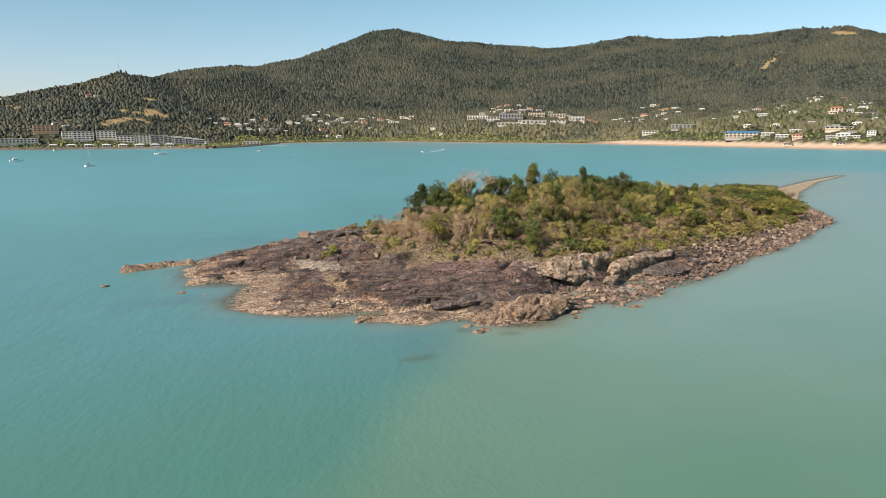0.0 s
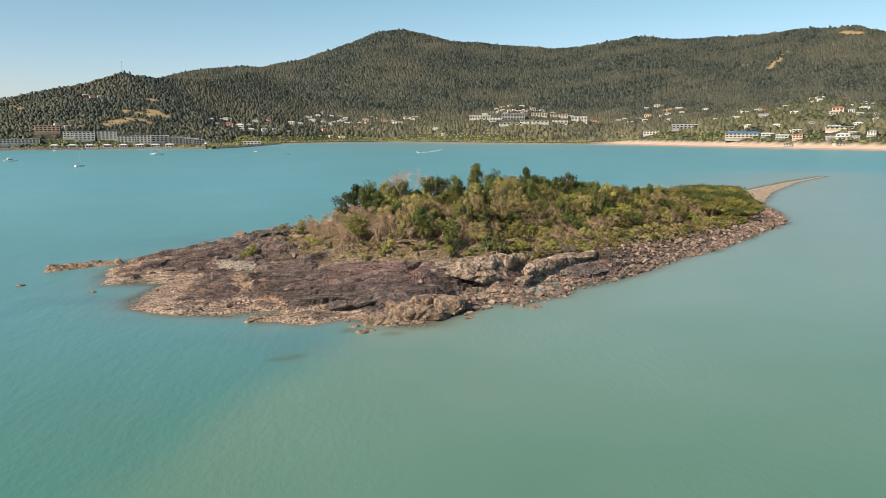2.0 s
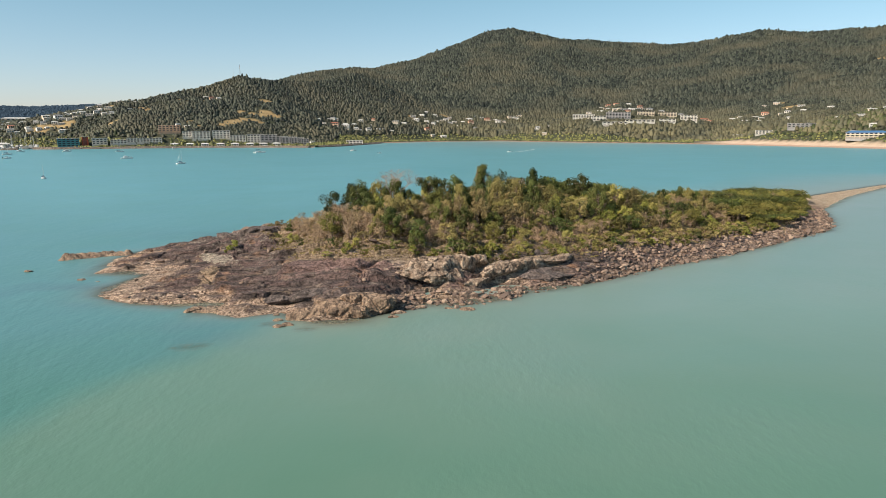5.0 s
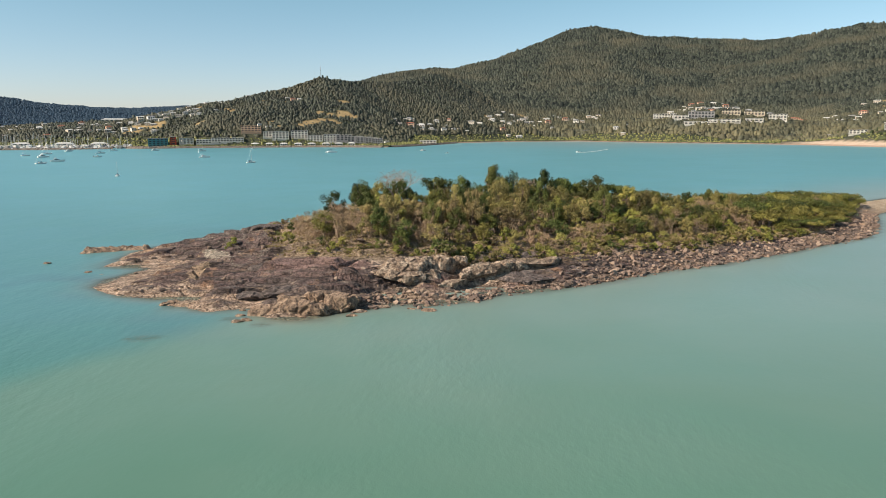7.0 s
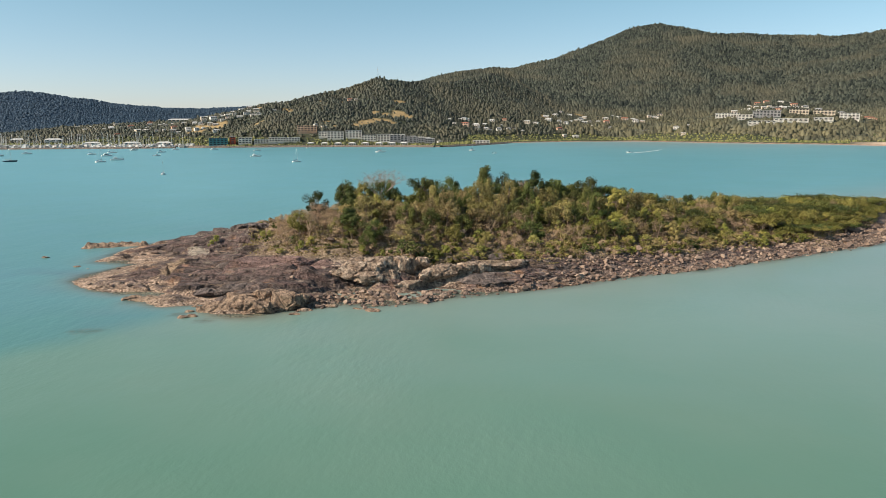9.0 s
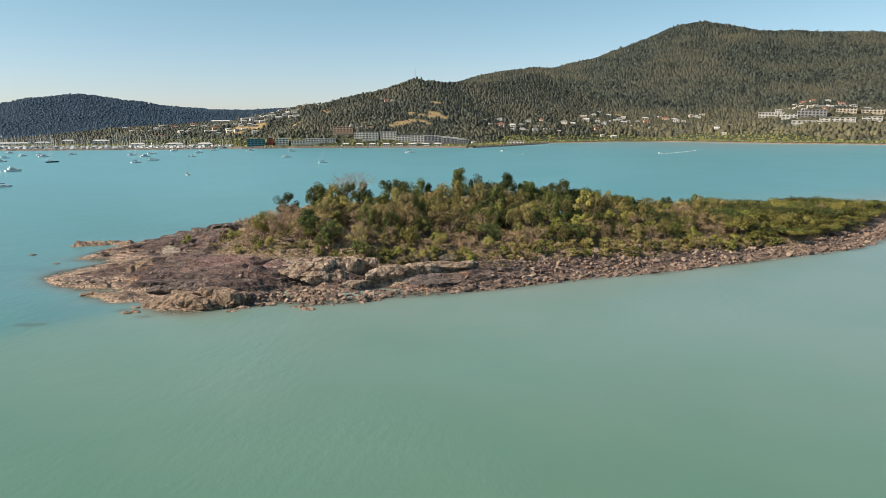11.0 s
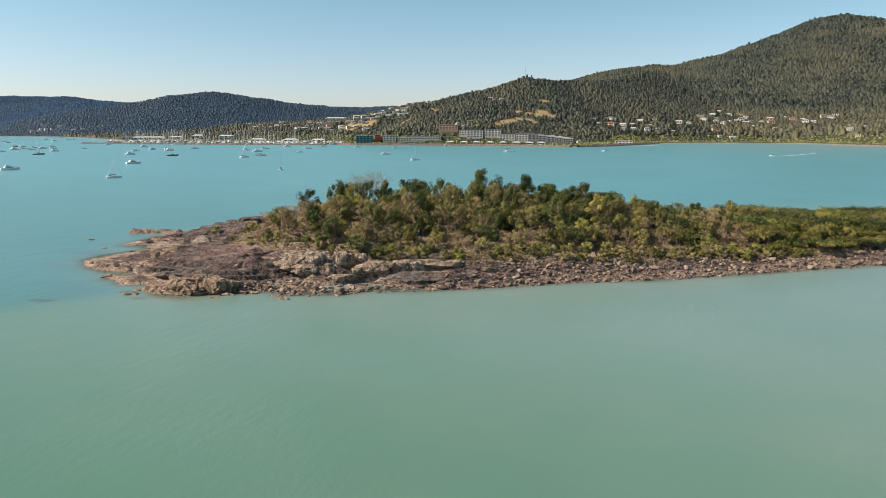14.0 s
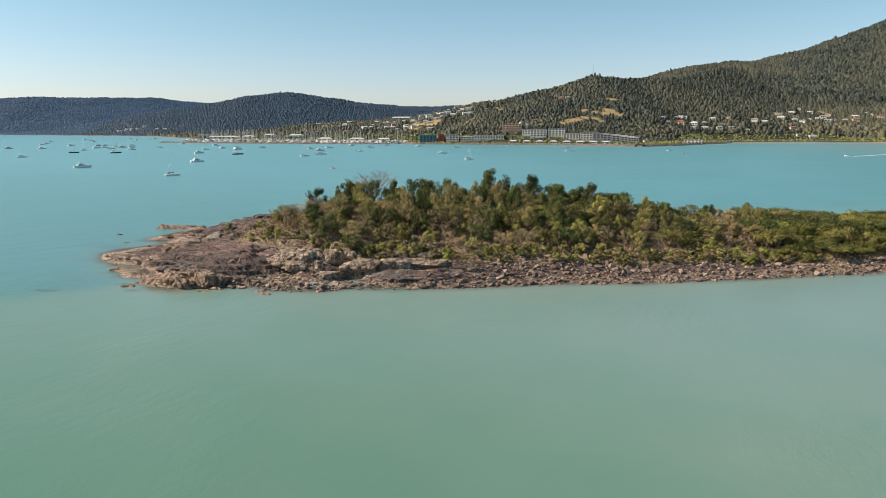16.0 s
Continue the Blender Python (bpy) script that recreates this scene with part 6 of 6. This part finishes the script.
def make_cruiser(label, length, group="moored boats"):
    b = tagged(new("motor_cruiser"), label, "boat", group)
    L = length
    part("hull", hull_mesh(L, L * 0.31, L * 0.12), M_HULL, b)
    cabin = part("cabin", wedge(L * 0.125, -L * 0.3, L * 0.2, L * 0.115, L * 0.22, L * 0.14), M_CABIN, b)
    part("window", wedge(L * 0.128, -L * 0.2, L * 0.17, L * 0.15, L * 0.195, L * 0.06), M_PANE, cabin)
    part("flybridge", wedge(L * 0.09, -L * 0.22, L * 0.02, L * 0.222, L * 0.27, L * 0.06), M_CABIN, b)
    part("canopy", box(bmesh.new(), -L * 0.09, -L * 0.2, L * 0.33, L * 0.09, -L * 0.02, L * 0.34), M_HULL, b)
    bm = bmesh.new()
    for x, y in ((-0.085, -0.19), (0.085, -0.19), (-0.085, -0.03), (0.085, -0.03)):
        tube(bm, [(x * L, y * L, L * 0.265), (x * L, y * L, L * 0.332)], [0.05, 0.05], 4)
    part("canopy_frame", bm, M_ALLOY, b)
    part("rail", tube(bmesh.new(), [(-L * 0.12, L * 0.2, L * 0.2), (-L * 0.05, L * 0.42, L * 0.21), (0, L * 0.52, L * 0.22), (L * 0.05, L * 0.42, L * 0.21), (L * 0.12, L * 0.2, L * 0.2)], [0.05] * 5, 4), M_ALLOY, b)
    return b


def make_catamaran(label, length):
    b = tagged(new("catamaran"), label, "boat", "moored boats")
    L = length
    for s in (-1, 1):
        part("hull", hull_mesh(L, L * 0.13, L * 0.12, s * L * 0.2), M_HULL, b)
    part("bridge_deck", wedge(L * 0.22, -L * 0.36, L * 0.12, L * 0.07, L * 0.14, 0.3), M_HULL, b)
    cabin = part("cabin", wedge(L * 0.18, -L * 0.2, L * 0.14, L * 0.14, L * 0.21, L * 0.12), M_CABIN, b)
    part("window", wedge(L * 0.184, -L * 0.14, L * 0.125, L * 0.155, L * 0.19, L * 0.05), M_PANE, cabin)
    part("mast", tube(bmesh.new(), [(0, L * 0.08, L * 0.2), (0, L * 0.06, L * 1.5)], [0.2, 0.12], 6), M_ALLOY, b)
    part("boom", tube(bmesh.new(), [(0, L * 0.07, L * 0.33), (0, -L * 0.36, L * 0.35)], [0.28, 0.2], 6), M_CANVAS, b)
    part("awning", box(bmesh.new(), -L * 0.18, -L * 0.36, L * 0.235, L * 0.18, -L * 0.2, L * 0.25), M_CANVAS, b)
    return b


def make_dinghy(label, length):
    b = tagged(new("runabout"), label, "boat", "moored boats")
    L = length
    part("hull", hull_mesh(L, L * 0.36, L * 0.13), M_HULL, b)
    part("windscreen", wedge(L * 0.12, 0, L * 0.12, L * 0.15, L * 0.27, L * 0.08), M_PANE, b)
    part("outboard", box(bmesh.new(), -0.2, -L * 0.54, 0.1, 0.2, -L * 0.48, L * 0.24), M_HULL_DARK, b)
    part("console", box(bmesh.new(), -L * 0.08, -L * 0.1, L * 0.1, L * 0.08, -0.01, L * 0.2), M_CABIN, b)
    return b


def moor_boats():
    rng = np.random.RandomState(61)
    kinds = {"y": make_yacht("white sailing yacht at anchor with furled sail", 11, M_HULL, M_CANVAS), "d": make_yacht("dark-hulled sailing yacht at anchor", 13, M_HULL_DARK, M_CANVAS_TAN),
             "m": make_cruiser("white motor cruiser at anchor in the bay", 13), "c": make_catamaran("white sailing catamaran with blue sail cover", 14), "r": make_dinghy("small white runabout at anchor", 6.5)}
    fleet = [("y", -227, 400, 8, 20), ("y", -264, 294, 9.5, 75), ("m", -391, 319, 13, 80), ("m", -387, 419, 13, 70), ("m", -550, 562, 12, 65), ("y", -637, 649, 11, 70), ("m", -618, 685, 13, 75),
             ("y", -678, 741, 11, 60), ("d", -485, 558, 13, 75), ("m", -645, 758, 12, 80), ("m", -675, 711, 11, 60), ("d", -636, 518, 13, 70), ("m", -835, 628, 13, 70), ("y", -793, 621, 12, 80)]
    fleet += [("m", -852, 681, 12, 70), ("y", -814, 669, 11, 75), ("y", -390, 557, 11, 65), ("m", -404, 599, 13, 80), ("m", -490, 700, 13, 70), ("y", -547, 749, 11, 60), ("y", -559, 803, 13, 75), ("m", -609, 920, 12, 70),
              ("y", -507, 831, 12, 70), ("r", -432, 706, 9, 75), ("m", -559, 947, 11, 80), ("m", -494, 942, 12, 70), ("m", -577, 1125, 13, 70)]
    fleet += [("y", -532, 1098, 12, 70), ("y", -412, 914, 12, 65), ("m", -304, 687, 12, 75), ("y", -211, 575, 10, 50), ("m", -470, 1130, 17, 75), ("y", -387, 1040, 9, 60), ("c", -213, 843, 14, 70), ("r", -234, 1120, 8, 75),
              ("c", -110, 922, 9, 30), ("r", -66, 808, 6, 70), ("m", -909, 547, 13, 75), ("y", -609, 398, 10, 75), ("m", -869, 570, 12, 70)]
    fleet += [("d", -685, 499, 12, 75), ("m", -980, 681, 12, 70), ("y", -643, 523, 11, 70), ("y", -846, 648, 11, 70), ("y", -1315, 850, 12, 75), ("m", -1512, 1051, 12, 70), ("y", -1577, 1222, 12, 70), ("y", -1450, 1186, 12, 75),
              ("m", -1250, 900, 12, 70), ("y", -1180, 760, 12, 70), ("m", -1380, 980, 12, 75), ("y", -1090, 700, 11, 70), ("m", -948, 871, 12, 70), ("y", -760, 560, 10, 75), ("m", -720, 600, 11, 70)]
    fleet += [("y", -892, 698, 11, 70), ("m", -828, 663, 12, 75), ("d", -978, 729, 12, 75), ("m", -944, 715, 12, 70), ("y", -905, 736, 11, 70), ("m", -1367, 1086, 12, 75), ("m", -1538, 1269, 12, 70), ("y", -1799, 1433, 12, 75), ("m", -808, 820, 12, 75), ("r", -788, 697, 8, 75)]
    own = {"y": 11, "d": 13, "m": 13, "c": 14, "r": 6.5}
    for k, x, y, length, heading in fleet:
        s = 0.88 * length / own[k]
        # a heading of 90 lies square to the line of sight
        turn = math.degrees(math.atan2(-(x - 40), y)) - heading + rng.uniform(-8, 8)
        copy_thing(kinds[k], pose(x, y, 0.02, 0, rng.uniform(-2, 2), turn) @ Matrix.Scale(s, 4))
    # berths inside the breakwater
    berth = {"y": make_yacht("white yacht berthed in the marina", 12, M_HULL, M_CANVAS, 1.35, "marina boats", 0.15), "m": make_cruiser("white cruiser berthed in the marina", 14, "marina boats")}
    for rowk in range(5):
        for k in range(30):
            t = k / 29
            x = -1050 + t * 425 + rowk * 4 + rng.uniform(-3, 3)
            y = np.interp(x, [-1075, -940, -820, -700, -615], [950, 962, 990, 1024, 1060]) + 14 + rowk * 22 + rng.uniform(-3, 3)
            if outline_distance(np.array([x]), np.array([y]), SHORE)[0] > -12 or rng.rand() < 0.06:
                continue
            s = rng.uniform(1.1, 1.7)
            copy_thing(berth["y" if rng.rand() < 0.55 else "m"], pose(x, y, 0.02, 0, 0, rng.choice([20, 200]) + rng.uniform(-6, 6)) @ Matrix.Scale(s, 4))
    for src in (*kinds.values(), *berth.values()):
        for o in (*src.children_recursive, src):
            bpy.data.objects.remove(o)
    # the running launch and its wake
    run = make_dinghy("speedboat running with a white wake behind", 7.0)
    tagged(run, group="moored boats")
    run.matrix_basis = pose(86, 830, 0.05, 6, 0, 110)
    rng2 = np.random.RandomState(5)
    v, f = [], []
    for k in range(60):
        t = k / 59
        cx, cy = 89 + t * 46, 831 + 130 * t ** 1.3
        w = 1.4 + 3.6 * t
        v += [(cx, cy - w + rng2.uniform(-0.5, 0.5), 0.04), (cx, cy, 0.22 + rng2.uniform(0, 0.15)), (cx, cy + w + rng2.uniform(-0.5, 0.5), 0.04)]
    for k in range(59):
        a = k * 3
        f += [(a, a + 1, a + 4, a + 3), (a + 1, a + 2, a + 5, a + 4)]
    n = Nodes("foam", 0.9, 0.1)
    p = n.pos()
    col = n.ramp(n.noise(p, 0.8, 4), [(0.3, (0.45, 0.62, 0.62)), (0.5, (0.75, 0.78, 0.77))])
    tagged(new("wake", as_mesh("wake", v, f, n.out(col))), "white foam wake on the bay", "foam", kind="stuff")


moor_boats()


def ruffled_streak():
    """A thin line of broken water off the ferry landing."""
    rng = np.random.RandomState(8)
    v, f = [], []
    for k in range(40):
        t = k / 39
        x, y, w = -150 + 62 * t, 1288 - 4 * t + 1.2 * math.sin(t * 9), 1.1 * math.sin(math.pi * t) ** 0.6 + 0.1
        v += [(x, y - w * rng.uniform(0.5, 1.2), 0.05), (x, y, 0.2), (x, y + w * rng.uniform(0.5, 1.2), 0.05)]
    for k in range(39):
        a = k * 3
        f += [(a, a + 3, a + 4, a + 1), (a + 1, a + 4, a + 5, a + 2)]
    tagged(new("wake", as_mesh("wake", v, f, bpy.data.materials["foam"])), "thin white streak of foam off the landing", "foam", kind="stuff")


ruffled_streak()


def mixed_hulls():
    n = Nodes("mixed_hull_paint", 0.4, 0.4)
    isl = n.add("ShaderNodeNewGeometry").outputs["Random Per Island"]
    col = n.ramp(isl, [(0.0, (0.08, 0.09, 0.11)), (0.25, (0.30, 0.28, 0.26)), (0.6, (0.52, 0.49, 0.45)), (1.0, (0.74, 0.72, 0.68))])
    return n.out(n.mix(n.remap(n.noise(n.pos(), 0.6, 3), 0.3, 0.7, 0.0, 0.3), col, (0.20, 0.19, 0.18)))


M_BERTH = mixed_hulls()


def marina_mass():
    """The boats that lie packed between the nearer berths."""
    rng = np.random.RandomState(91)
    hull = wedge(1.7, -4.8, 3.5, 1.5, 4.2, 2.4, hull_mesh(13, 4.0, 1.7))
    bmesh.ops.triangulate(hull, faces=hull.faces)
    hv = np.array([v.co for v in hull.verts])
    hull.verts.index_update()
    hf = np.array([[v.index for v in q.verts] for q in hull.faces])
    hull.free()
    hulls, masts, hfaces, mfaces = [], [], [], []
    while len(hulls) < 210:
        x = rng.uniform(-1060, -620)
        y = np.interp(x, [-1075, -940, -820, -700, -615], [950, 962, 990, 1024, 1060]) + rng.uniform(8, 110)
        if outline_distance(np.array([x]), np.array([y]), SHORE)[0] > -8:
            continue
        a, s = math.radians(rng.choice([20, 200]) + rng.uniform(-6, 6)), rng.uniform(0.9, 1.55)
        m = np.array([[math.cos(a), -math.sin(a), 0], [math.sin(a), math.cos(a), 0], [0, 0, 1]])
        hfaces.append(hf + len(hulls) * len(hv))
        hulls.append(hv @ m.T * s + (x, y, 0.02))
        if rng.rand() < 0.4:
            h, r, k = rng.uniform(13, 20) * s, 0.16, len(masts) * 8
            masts.append(np.array([(x + dx * q, y + dy * q, z) for z, q in ((1.0, r), (h, r * 0.6)) for dx, dy in ((-1, -1), (1, -1), (1, 1), (-1, 1))]))
            mfaces += [(k + i, k + (i + 1) % 4, k + 4 + (i + 1) % 4, k + 4 + i) for i in range(4)]
    tagged(new("berthed_boats", as_mesh("berthed_boats", np.concatenate(hulls), np.concatenate(hfaces), M_BERTH)), "white boats packed in the marina berths", "boats", kind="stuff")
    tagged(new("berth_masts", as_mesh("berth_masts", np.concatenate(masts), mfaces, M_ALLOY)), "thin alloy masts over the marina berths", "masts", kind="stuff")


marina_mass()


def street_trees():
    """Palms and shade trees along the seawall, between the villas and the flats."""
    rng = np.random.RandomState(77)
    x = np.concatenate([rng.uniform(-500, -205, 190), rng.uniform(-640, -520, 40), rng.uniform(-1180, -650, 260)])
    y = np.interp(x, [-1180, -1000, -640, -520, -477, -379, -290, -205], [1205, 1178, 1182, 1150, 1118, 1136, 1138, 1128]) + rng.uniform(0, 34, len(x))
    z, d = land_height(x, y)
    k = d > 6
    # gardens and the park behind the beach
    bx, by = rng.uniform(545, 880, 5200), rng.uniform(780, 1400, 5200)
    bz, bd = land_height(bx, by)
    b = (bd > 38) & (bd < 280) & (rng.rand(5200) > town_density(bx, by, bz, bd))
    scatter("garden_trees", bx[b], by[b], bz[b], rng.uniform(2.2, 5.0, b.sum()), M_STREET, "dark green garden trees behind the beach", [octa(k) for k in range(6)], rng)
    scatter("street_trees", x[k], y[k], z[k], rng.uniform(1.6, 3.6, k.sum()), M_STREET, "dark green palms and shade trees along the waterfront", [octa(k) for k in range(6)], rng)


M_STREET = foliage("street_tree_leaves", (0.028, 0.040, 0.016), (0.100, 0.110, 0.046), True, 0.2, 0.06)
street_trees()
build_forest()
